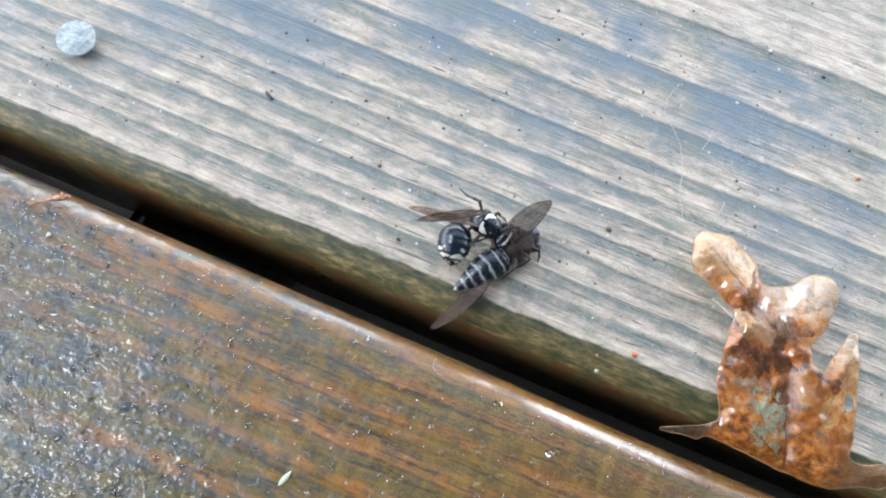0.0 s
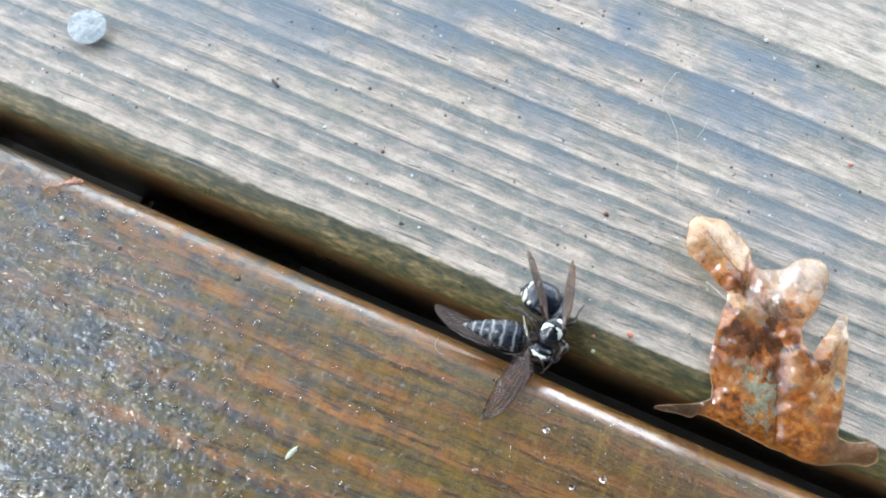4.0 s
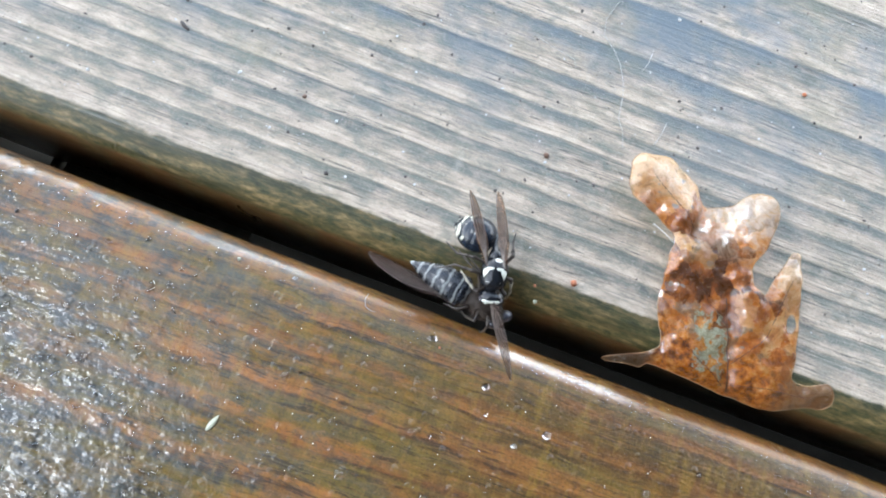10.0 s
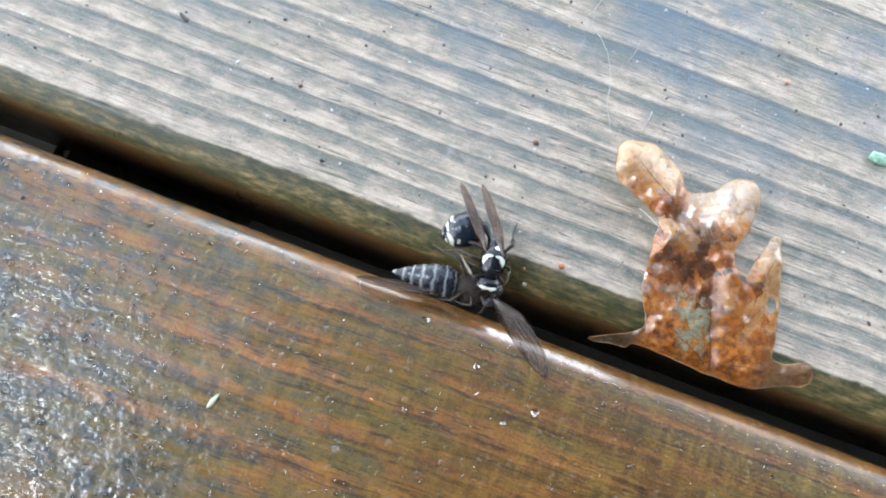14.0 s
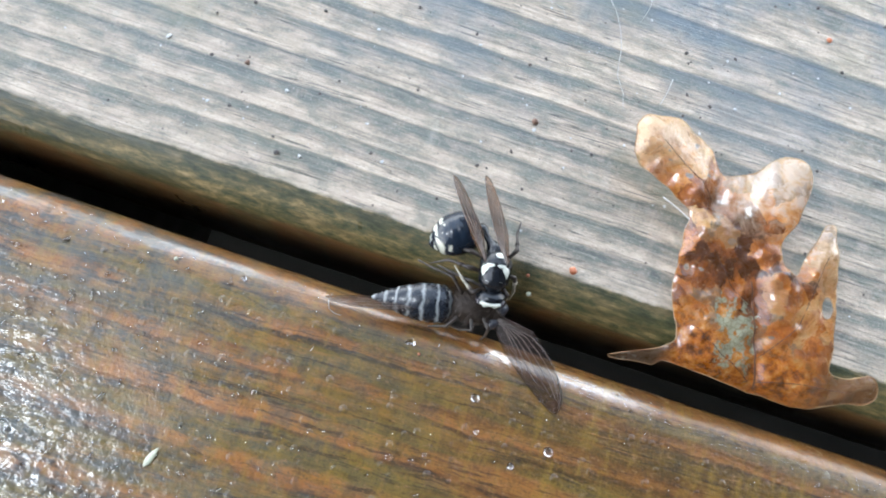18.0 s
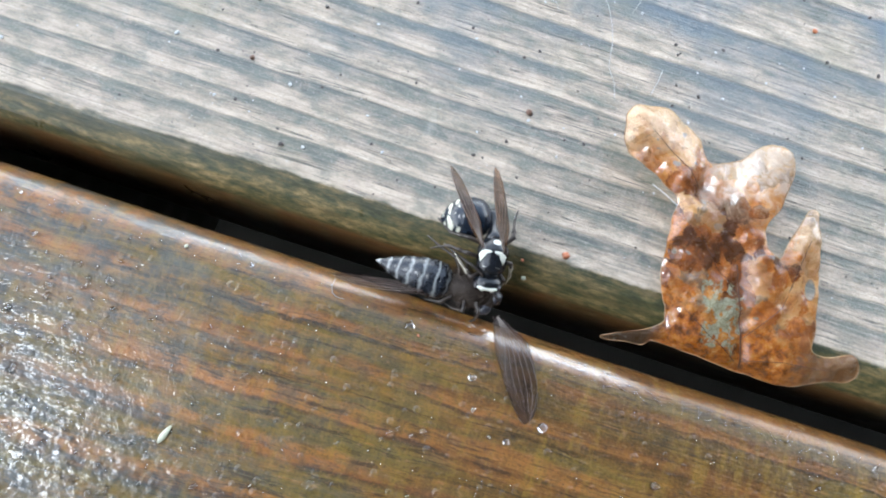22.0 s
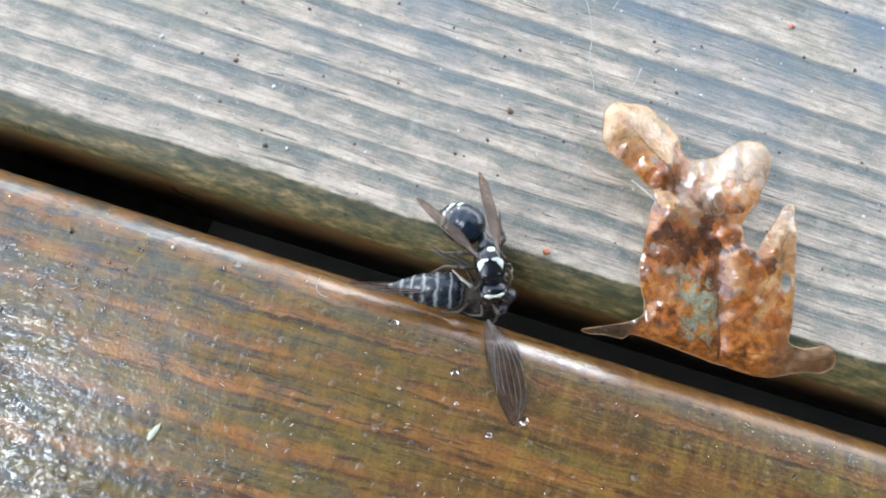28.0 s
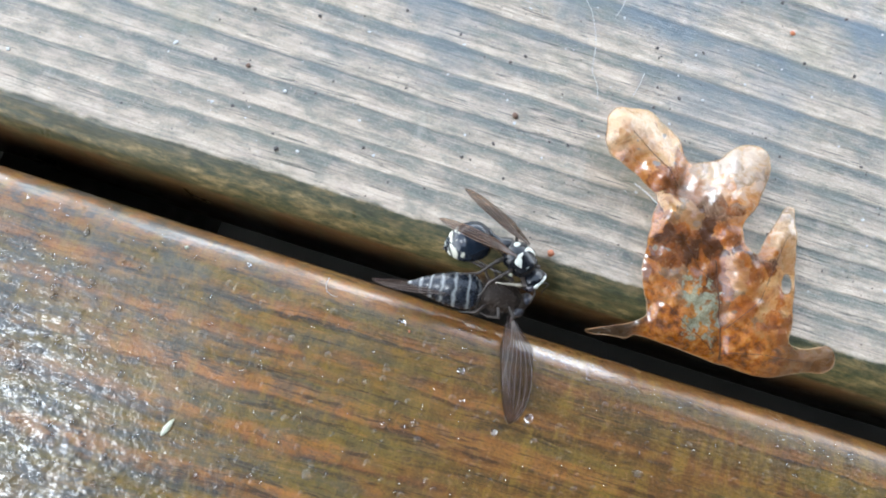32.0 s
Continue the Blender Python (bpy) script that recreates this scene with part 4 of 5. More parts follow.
    abdomen = part("abdomen", lathe(prof, 32, 1.0, 0.94), HORNET_BANDED, ob, "shiny blue-black abdomen with ivory bands at its tip")
    part("sting", tube([(7.8, 0, 0), (8.5, 0, -0.15)], 0.12, 0.03, 6), DARK_LEG, abdomen)
    wings = []
    for s in (1, -1):
        w = part("wing", wing_mesh(13.2, 2.1, 0.35, 0.35), HORNET_WING, ob, "folded amber-brown wing")
        add_veins(w, 13.2, 2.1, 0.35, 0.35, 5, 0.08)
        wings.append(w)
    return ob, abdomen, waist, wings[0], wings[1]


# ---- horse fly: x ahead; origin between abdomen and thorax ----
def make_fly():
    ob = empty("horse_fly", "large black horse fly held by a hornet over the deck gap", "fly")
    prof = []
    for k in range(45):
        s = k / 44
        r = 2.9 * min(1.0, (s / 0.14) ** 0.5 if s > 0 else 0) * (1 - max(0.0, (s - 0.34) / 0.66) ** 1.5) ** 0.9
        prof.append((1.7 - 12.5 * s, max(0.0, r * (1 - 0.045 * (0.5 + 0.5 * math.cos(s * 5.6 * 2 * math.pi)) ** 5))))
    part("abdomen", lathe(prof, 28, 1.0, 0.85), FLY_BANDED, ob, "pointed black abdomen with thin grey bands")
    prof = [(4.1 + 3.3 * math.cos(math.pi * (1 - k / 22)), 2.5 * math.sin(math.pi * k / 22) ** 0.75) for k in range(23)]
    body = lathe(prof, 36, 1.0, 0.95)
    for v in body.verts:
        v.co *= 1 + 0.16 * noise.noise(v.co * 480) + 0.06 * noise.noise(v.co * 1900)
    part("thorax", body, FLY_BROWN, ob, "dull dark-brown hairy thorax")
    rnd = random.Random(11)
    coat = bmesh.new()
    for _ in range(260):
        a, s = rnd.uniform(0, 6.283), rnd.uniform(0.12, 0.9)
        px, r = 4.1 - 3.3 * math.cos(math.pi * s), 2.45 * math.sin(math.pi * s) ** 0.75
        base = Vector((px, r * math.sin(a), r * 0.95 * math.cos(a)))
        aim = Vector((rnd.uniform(-0.9, 0.1), math.sin(a) + rnd.uniform(-0.4, 0.4), math.cos(a) + rnd.uniform(-0.4, 0.4)))
        tube([base, base + aim * 0.55, base + aim * 0.9 + Vector((-0.3, 0, 0))], 0.05, 0.02, 3, coat, False)
    part("hairs", coat, FLY_HAIR, ob, "short dull-grey hairs")
    head = part("head", ball(1.1, 2.2, 1.7, 20), FLY_BROWN, ob, "", pose(7.6 * MM, -0.8 * MM, -0.8 * MM, 0, 0, -30))
    for s in (1, -1):
        part("eye", ball(1.0, 1.2, 1.45, 18, 0.3, 1.15 * s, 0.25), EYE_GREY, head, "large grey compound eye")
    limbs = [[(5.2, 1.6, 1.4), (5.4, 3.0, 3.0), (3.2, 3.9, 3.4), (1.6, 4.2, 2.2)], [(4.0, -1.6, 1.4), (4.2, -3.2, 2.0), (2.6, -3.4, 0.4), (1.2, -3.0, -0.4)],
             [(3.6, 1.8, 1.4), (2.6, 4.0, 2.6), (0.4, 4.8, 2.2), (-1.6, 5.6, 1.4)], [(2.4, 1.8, 1.0), (0.8, 4.2, 1.8), (-2.0, 5.0, 1.2), (-4.4, 6.0, 0.6)],
             [(5.6, -1.2, 1.4), (6.6, -2.8, 1.8), (6.4, -4.0, 0.2), (5.8, -4.6, -0.4)], [(2.0, -1.6, 1.2), (0.6, -3.0, 1.8), (-0.8, -3.2, 0.6), (-2.0, -3.4, 0.0)]]
    for pts in limbs:
        part("leg", tube(pts, 0.36, 0.15, 6), DARK_LEG, ob, "thin dark leg")
    wings = []
    for s in (1, -1):
        w = part("wing", wing_mesh(16.6, 5.2, 0.74, 0.35), FLY_WING, ob, "smoky brown translucent wing")
        add_veins(w, 16.6, 5.2, 0.74, 0.35, 6, 0.05, "paler wing vein")
        wings.append(w)
    return ob, wings[0], wings[1]


hornet, hornet_abdomen, hornet_waist, hornet_wing_left, hornet_wing_right = make_hornet()
fly, fly_wing_left, fly_wing_right = make_fly()


# ---- small litter and water on the planks ----
def crumb(size, seed, flat=0.6, long=1.0):
    bm = bmesh.new()
    bmesh.ops.create_icosphere(bm, subdivisions=2, radius=1.0)
    for v in bm.verts:
        v.co *= 1 + 0.38 * noise.noise(v.co * 1.4 + Vector((seed * 3.1, seed, 0)))
    bmesh.ops.scale(bm, vec=(size * MM * long, size * MM, size * MM * flat), verts=bm.verts)
    return bm


RUST = plain("orange_grain", (0.42, 0.15, 0.07), (0.33, 0.10, 0.045), 0.4, 900.0)
DARK_GRIT = plain("dark_grit", (0.03, 0.028, 0.028), (0.06, 0.045, 0.04), 0.6, 900.0)
WHITE_GRIT = plain("white_grit", (0.46, 0.47, 0.47), (0.34, 0.35, 0.35), 0.4, 900.0)
BROWN_GRIT = plain("brown_grit", (0.13, 0.065, 0.04), (0.08, 0.045, 0.03), 0.55, 900.0)
HUSK = plain("pale_husk", (0.42, 0.43, 0.33), (0.33, 0.33, 0.24), 0.4, 700.0)
GREEN_BIT = plain("green_scrap", (0.10, 0.24, 0.15), (0.36, 0.52, 0.42), 0.5, 900.0)
TWIG = plain("reddish_twig", (0.46, 0.22, 0.14), (0.22, 0.10, 0.06), 0.6, 700.0)


def water_material(name, rough):
    n = Nodes(name)
    return n.shade(Base_Color=(1, 1, 1), Roughness=rough, IOR=1.36, Transmission_Weight=1.0)


WATER = water_material("water", 0.02)
FINE_WATER = water_material("fine_water_beads", 0.05)
GRAINS = [  # x, y, half width, material, colour word, place word
    (-27.9, 25.4, 0.55, BROWN_GRIT, "reddish-brown", "grey"), (18.2, 31.1, 0.75, BROWN_GRIT, "dark brown", "grey"), (-18.2, 12.7, 0.55, DARK_GRIT, "dark", "grey"),
    (-20.4, 22.9, 0.45, WHITE_GRIT, "white", "grey"), (-14.7, 13.3, 0.4, WHITE_GRIT, "white", "grey"), (61.4, 62.4, 0.62, RUST, "orange", "grey"), (37.4, 84.6, 0.7, WHITE_GRIT, "white", "grey"),
    (-67.1, 15.4, 0.45, WHITE_GRIT, "white", "grey"), (-5.5, 68.3, 0.5, DARK_GRIT, "dark", "grey"), (-19.6, 38.3, 0.4, DARK_GRIT, "dark", "grey"), (-56.8, 35.9, 0.4, DARK_GRIT, "dark", "grey"),
    (7.4, 13.8, 0.3, DARK_GRIT, "dark", "grey"), (49.5, 83.1, 0.6, DARK_GRIT, "dark", "grey"), (34.0, 69.1, 0.45, WHITE_GRIT, "white", "grey"), (48.6, 44.3, 0.38, WHITE_GRIT, "white", "grey"),
    (-78.1, -12.9, 0.6, HUSK, "pale tan", "wet"), (-65.1, -13.7, 0.5, DARK_GRIT, "dark", "wet"), (-25.8, -7.6, 0.4, HUSK, "pale", "wet"), (12.3, -9.6, 0.3, RUST, "orange", "wet")]
for i, (x, y, r, mat, word, place) in enumerate(GRAINS):
    thing("grain", crumb(r * 0.75, i), mat, f"tiny {word} grain lying on the {place} plank", "grain", pose(x * MM, y * MM, r * 0.35 * MM, 0, 0, i * 47 % 180), "grains on the deck")
for i, (x, y, z, r, mat, word) in enumerate([(30.4, 9.6, 0.3, 0.85, RUST, "orange"), (25.3, 4.6, -2.2, 0.55, HUSK, "pale"), (24.2, 6.9, -0.55, 0.4, RUST, "orange")]):
    thing("grain", crumb(r * 0.7, 40 + i), mat, f"tiny {word} grain stuck to the plank's rounded edge", "grain", pose(x * MM, y * MM, z * MM), "grains on the deck")
thing("wood_splinter", crumb(0.42, 3, 0.7, 3.2), DARK_GRIT, "short dark splinter lying on the grey plank", "splinter", pose(-0.0549, 0.0306, 0.0002, 0, 0, -28))
thing("bark_chip", crumb(0.3, 9, 0.5, 1.8), WHITE_GRIT, "small pale chip lying on the grey plank", "chip", pose(-0.0411, 0.0255, 0.0002, 0, 0, 55))
thing("green_scrap", crumb(1.5, 12, 0.5, 1.3), GREEN_BIT, "small dark-green scrap of moss on the grey plank", "moss", pose(0.0822, 0.0529, 0.0004))


def husk_mesh():
    prof = [(-1.6 + 3.2 * k / 14, 0.60 * math.sin(math.pi * k / 14) ** 0.8 * (1 - 0.35 * k / 14)) for k in range(15)]
    return lathe(prof, 14, 1.0, 0.35)


thing("seed_husk", husk_mesh(), HUSK, "pale pointed seed husk on the wet plank", "seed", pose(-0.0180, -0.0345, 0.0003, 0, 0, 72))
twig = thing("twig", tube([(-84.6, -9.4, 0.25), (-83.4, -8.0, 0.55), (-82.3, -7.4, 0.35), (-81.0, -6.2, 0.5)], 0.16, 0.26, 7), TWIG, "broken pinkish-brown twig scrap at the wet plank's edge", "twig")
part("side_shoot", tube([(-83.4, -8.1, 0.5), (-84.2, -7.0, 0.7)], 0.14, 0.08, 6), TWIG, twig)
for k, (x, y, z, r, long) in enumerate(((-80.6, -5.9, 0.5, 0.62, 1.5), (-79.6, -5.2, 0.3, 0.5, 1.8), (-79.0, -4.7, 0.0, 0.42, 1.3), (-80.1, -4.9, 0.6, 0.34, 1.6), (-82.0, -7.0, 0.4, 0.36, 1.2))):
    part("bark_scale", crumb(r, 21 + k, 0.6, long), TWIG, twig, "", pose(x * MM, y * MM, z * MM, 0, 0, 25 + 40 * k))
FIBRE = plain("pale_fibre", (0.40, 0.40, 0.38), (0.30, 0.30, 0.29), 0.3, 500.0)
for pts, r in (([(40.7, 25.5, 0.6), (42.7, 23.7, 2.4), (44.4, 21.2, 5.2)], 0.12), ([(21.5, 68.5, 0.15), (20.2, 63.5, 0.2), (20.8, 60.0, 0.15), (23.6, 57.4, 0.2), (25.6, 55.0, 0.2), (27.2, 51.6, 0.15), (28.1, 48.6, 0.2), (28.4, 45.6, 0.15), (28.7, 43.5, 0.2), (30.4, 40.8, 0.15), (31.1, 38.0, 0.1)], 0.06), ([(8.9, 54.4, 0.1), (12.9, 53.3, 0.2), (17.0, 52.4, 0.15), (17.8, 50.9, 0.1)], 0.05),
               ([(37.6, 46.0, 0.15), (37.3, 43.5, 0.2), (36.6, 40.8, 0.12)], 0.07), ([(31.0, 60.5, 0.15), (30.8, 57.3, 0.2), (30.1, 54.9, 0.12)], 0.06)):
    thing("fibre", tube(pts, r, r * 0.8, 5, None, False), FIBRE, "fine pale fibre on the grey plank", "fibre", group="fibres")
thing("fibre", tube([(-2.5, -5.2, 0.1), (-2.7, -6.4, 0.1), (-2.2, -7.5, 0.1), (-1.2, -7.9, 0.1), (-0.2, -7.8, 0.1)], 0.05, 0.04, 5, None, False), FIBRE, "fine curled hair lying on the wet plank", "fibre", group="fibres")


def drop_mesh(seg=14):
    bm = bmesh.new()
    bmesh.ops.create_uvsphere(bm, u_segments=seg, v_segments=8, radius=1.0)
    bmesh.ops.bisect_plane(bm, geom=bm.verts[:] + bm.edges[:] + bm.faces[:], plane_co=(0, 0, -0.15), plane_no=(0, 0, 1), clear_inner=True)
    bmesh.ops.holes_fill(bm, edges=bm.edges[:], sides=0)
    bmesh.ops.recalc_face_normals(bm, faces=bm.faces)
    return bm


drop_data = mesh_of("water_drop", drop_mesh())
drop_data.materials.append(WATER)
DROPS = [(-42.8, -19.9, 0.75), (-34.5, -16.3, 0.85), (21.5, -9.7, 0.6), (21.9, -13.0, 0.6), (12.8, -24.5, 0.65), (17.5, -22.8, 0.6), (34.1, -16.9, 0.7), (10.6, -8.7, 0.8), (52.4, -19.9, 0.75),
         (4.3, -34.8, 0.9), (16.0, -24.0, 0.45), (29.5, -20.5, 0.5), (72.5, -9.5, 0.5), (76.0, -13.0, 0.45), (60.0, -14.0, 0.4), (23.5, -17.4, 0.35), (-8.0, -22.0, 0.5)]
for x, y, r in DROPS:
    d = new("water_drop", drop_data)
    d.matrix_basis = Matrix.LocRotScale((x * MM, y * MM, r * 0.08 * MM), None, (r * MM, r * MM, r * 0.75 * MM))
    tagged(d, "clear round water drop on the wet plank", "drop", "drops on the wet plank")


def scatter(name, label, category, material, count, place, size, seed, flat, drop=False):
    """Many bits too small and too many to count, in one mesh."""
    rnd = random.Random(seed)
    base = bmesh.new()
    if drop:
        bmesh.ops.create_uvsphere(base, u_segments=8, v_segments=5, radius=1.0)
    else:
        bmesh.ops.create_icosphere(base, subdivisions=1, radius=1.0)
    base.verts.index_update()
    bv = [v.co.copy() for v in base.verts]
    bf = [[v.index for v in f.verts] for f in base.faces]
    base.free()
    verts, faces = [], []
    made = 0
    while made < count:
        spot = place(rnd)
        if spot is None:
            continue
        x, y, z = spot
        r = size(rnd)
        a, sx = rnd.uniform(0, 6.28), rnd.uniform(0.8, 1.6)
        n0 = len(verts)
        for co in bv:
            k = 1.0 if drop else rnd.uniform(0.75, 1.25)
            px, py = co.x * r * sx * k, co.y * r * k
            verts.append(((x + px * math.cos(a) - py * math.sin(a)) * MM, (y + px * math.sin(a) + py * math.cos(a)) * MM, (z + co.z * r * flat * k) * MM))
        faces += [[n0 + i for i in f] for f in bf]
        made += 1
    me = bpy.data.meshes.new(name)
    me.from_pydata(verts, [], faces)
    me.materials.append(material)
    for p in me.polygons:
        p.use_smooth = drop
    return tagged(new(name, me), label, category, kind="stuff")


def on_grey(rnd):
    return rnd.uniform(-120, 110), rnd.uniform(9.5, 115), 0.05


def in_wet_corner(rnd):
    x, y = rnd.uniform(-125, 10), rnd.uniform(-62, -8)
    d = -0.75 * (x + 26) - 0.8 * (y + 24)
    return (x, y, 0.0) if rnd.random() < 1 / (1 + math.exp(-d / 5)) else None


def on_wet(rnd):
    return rnd.uniform(-110, 110), rnd.uniform(-60, -7), 0.0


def on_wet_edge(rnd):
    x, q = rnd.uniform(-110, 110), rnd.uniform(0.1, 0.8)
    if rnd.random() < 0.6:  # a soaked stretch of the edge
        x, q = rnd.triangular(20, 90, 45), rnd.triangular(0.1, 0.5, 0.25)
    return x, -3.2 - 6 + 6 * math.sin(q), -6 + 6 * math.cos(q)


scatter("dark_grit", "fine dark specks over the grey plank", "grit", DARK_GRIT, 820, on_grey, lambda r: 0.10 + 0.26 * r.random() ** 3, 3, 0.5)
scatter("white_grit", "fine white specks over the grey plank", "grit", WHITE_GRIT, 620, on_grey, lambda r: 0.07 + 0.20 * r.random() ** 3, 4, 0.5)
scatter("water_beads", "fine water beads over the wet plank", "water", FINE_WATER, 900, on_wet, lambda r: 0.10 + 0.32 * r.random() ** 3, 5, 0.75, True)
scatter("water_film", "lumpy water film of crowded beads on the wet plank", "water", FINE_WATER, 900, in_wet_corner, lambda r: 0.10 + 0.55 * r.random() ** 2.5, 6, 0.6, True)
scatter("edge_beads", "tiny water beads along the wet plank's edge", "water", FINE_WATER, 650, on_wet_edge, lambda r: 0.08 + 0.16 * r.random() ** 2, 7, 0.7, True)


# ---- what moves: seconds, place in millimetres, turn in degrees ----
HORNET_ROWS = [
    (0.0, -3.67, 19.90, 6.25, 13.5, 13.4, -10.1),
    (1.0, -3.43, 18.40, 6.25, 13.9, 11.4, -4.4),
    (2.0, -2.46, 18.25, 6.25, 13.4, 11.3, -7.0),
    (2.3, 6.90, 2.04, 5.40, 6.0, 13.8, -58.1),
    (2.5, 7.64, 1.11, 5.40, 5.2, 15.7, -63.7),
    (3.0, 13.26, 2.80, 5.40, 3.4, 13.3, -82.6),
    (5.5, 16.97, 2.79, 5.40, 0.7, 12.5, -102.1),
    (6.0, 17.08, 3.58, 5.40, 3.0, 13.3, -89.3),
    (7.0, 16.77, 5.20, 5.40, 5.5, 16.4, -76.8),
    (8.0, 16.58, 4.39, 5.40, 2.8, 14.1, -88.3),
    (9.0, 16.34, 5.03, 5.40, 1.9, 17.0, -90.2),
    (10.0, 16.58, 4.60, 5.40, 3.1, 13.7, -77.3),
    (11.0, 15.98, 4.36, 5.40, 3.0, 12.8, -76.3),
    (12.0, 17.63, 3.86, 5.40, 3.0, 13.7, -80.2),
    (13.0, 17.94, 3.85, 5.40, 2.0, 14.1, -84.0),
    (14.0, 18.27, 4.43, 5.40, 2.3, 14.1, -81.5),
    (17.0, 18.68, 3.30, 5.40, 2.4, 13.2, -83.6),
    (18.0, 18.89, 4.39, 5.40, 3.6, 14.2, -80.0),
    (19.0, 19.55, 3.64, 5.40, 2.4, 13.7, -84.5),
    (20.0, 20.06, 3.07, 5.40, 2.1, 16.1, -87.6),
    (21.0, 19.27, 3.30, 5.40, 1.5, 14.5, -85.7),
    (22.0, 19.19, 4.34, 5.40, 3.0, 15.5, -81.4),
    (23.0, 20.15, 4.45, 5.40, 2.2, 16.2, -86.4),
    (24.0, 21.12, 4.03, 5.40, 2.9, 15.6, -81.6),
    (25.0, 22.88, 2.99, 5.40, 3.4, 13.5, -79.1),
    (28.0, 22.05, 3.65, 5.40, 5.2, 14.3, -64.2),
    (29.0, 21.38, 5.03, 5.40, -17.1, 14.1, -36.6),
    (30.0, 24.03, 5.82, 5.40, -16.3, 13.6, -37.3),
    (31.0, 25.29, 5.73, 5.40, -16.0, 16.2, -33.5),
    (32.0, 25.40, 5.67, 5.40, -15.9, 14.2, -32.3),
]
HORNET_ABDOMEN_ROWS = [
    (0.0, -4.18, -2.89, -1.34, 8.6, -4.7, -63.7),
    (1.0, -6.50, -1.81, -1.94, 9.0, -4.0, -71.0),
    (2.0, -6.74, -2.20, -2.11, 8.3, -5.8, -73.9),
    (2.3, -3.92, -1.42, -1.04, -2.3, 16.0, -146.3),
    (2.5, -4.96, -0.88, -1.64, -2.7, 20.6, -168.7),
    (3.0, -4.77, -0.38, -1.26, -3.2, 13.7, -127.3),
    (5.5, -4.74, -2.10, -1.01, -3.6, 5.5, -70.0),
    (6.0, -4.05, -1.22, -0.92, -3.4, 6.0, -85.9),
    (7.0, -5.27, -1.41, -1.42, 0.0, -0.0, -72.0),
    (8.0, -6.59, -1.81, -1.63, -2.8, 3.0, -74.1),
    (9.0, -4.92, -0.54, -1.51, -0.2, 8.9, -92.1),
    (10.0, -5.26, -0.60, -1.23, -2.3, 12.2, -109.4),
    (11.0, -4.29, -0.16, -0.94, -3.9, 16.3, -128.4),
    (12.0, -5.14, -0.79, -1.29, -2.8, 11.7, -111.4),
    (13.0, -6.88, -2.45, -1.73, -1.2, 2.8, -71.9),
    (14.0, -6.16, -2.99, -1.41, -1.0, 1.3, -60.8),
    (17.0, -6.96, -3.45, -1.44, -0.4, 2.3, -60.7),
    (18.0, -6.19, -2.99, -1.33, 1.3, 0.8, -61.7),
    (19.0, -6.64, -3.39, -1.51, 0.5, 0.2, -56.8),
    (20.0, -6.67, -2.22, -1.80, 2.5, 6.6, -82.0),
    (21.0, -7.21, 0.36, -1.87, 0.7, 9.3, -91.7),
    (22.0, -5.91, -0.88, -1.66, 1.6, 3.4, -78.5),
    (23.0, -6.29, -1.66, -1.89, 2.2, 0.7, -69.2),
    (24.0, -7.12, -1.28, -2.00, 1.7, 3.2, -77.3),
    (25.0, -7.96, -1.10, -1.93, 1.1, 3.1, -78.0),
    (28.0, -4.55, -0.36, -1.16, 0.7, 14.4, -126.4),
    (29.0, -4.12, 0.03, -0.99, -21.0, 32.1, -148.8),
    (30.0, -4.38, -0.18, -1.00, -16.1, 32.9, -137.3),
    (31.0, -5.21, -0.84, -1.75, -2.6, 32.1, -115.5),
    (32.0, -5.30, -0.43, -1.49, -5.3, 30.9, -117.9),
]
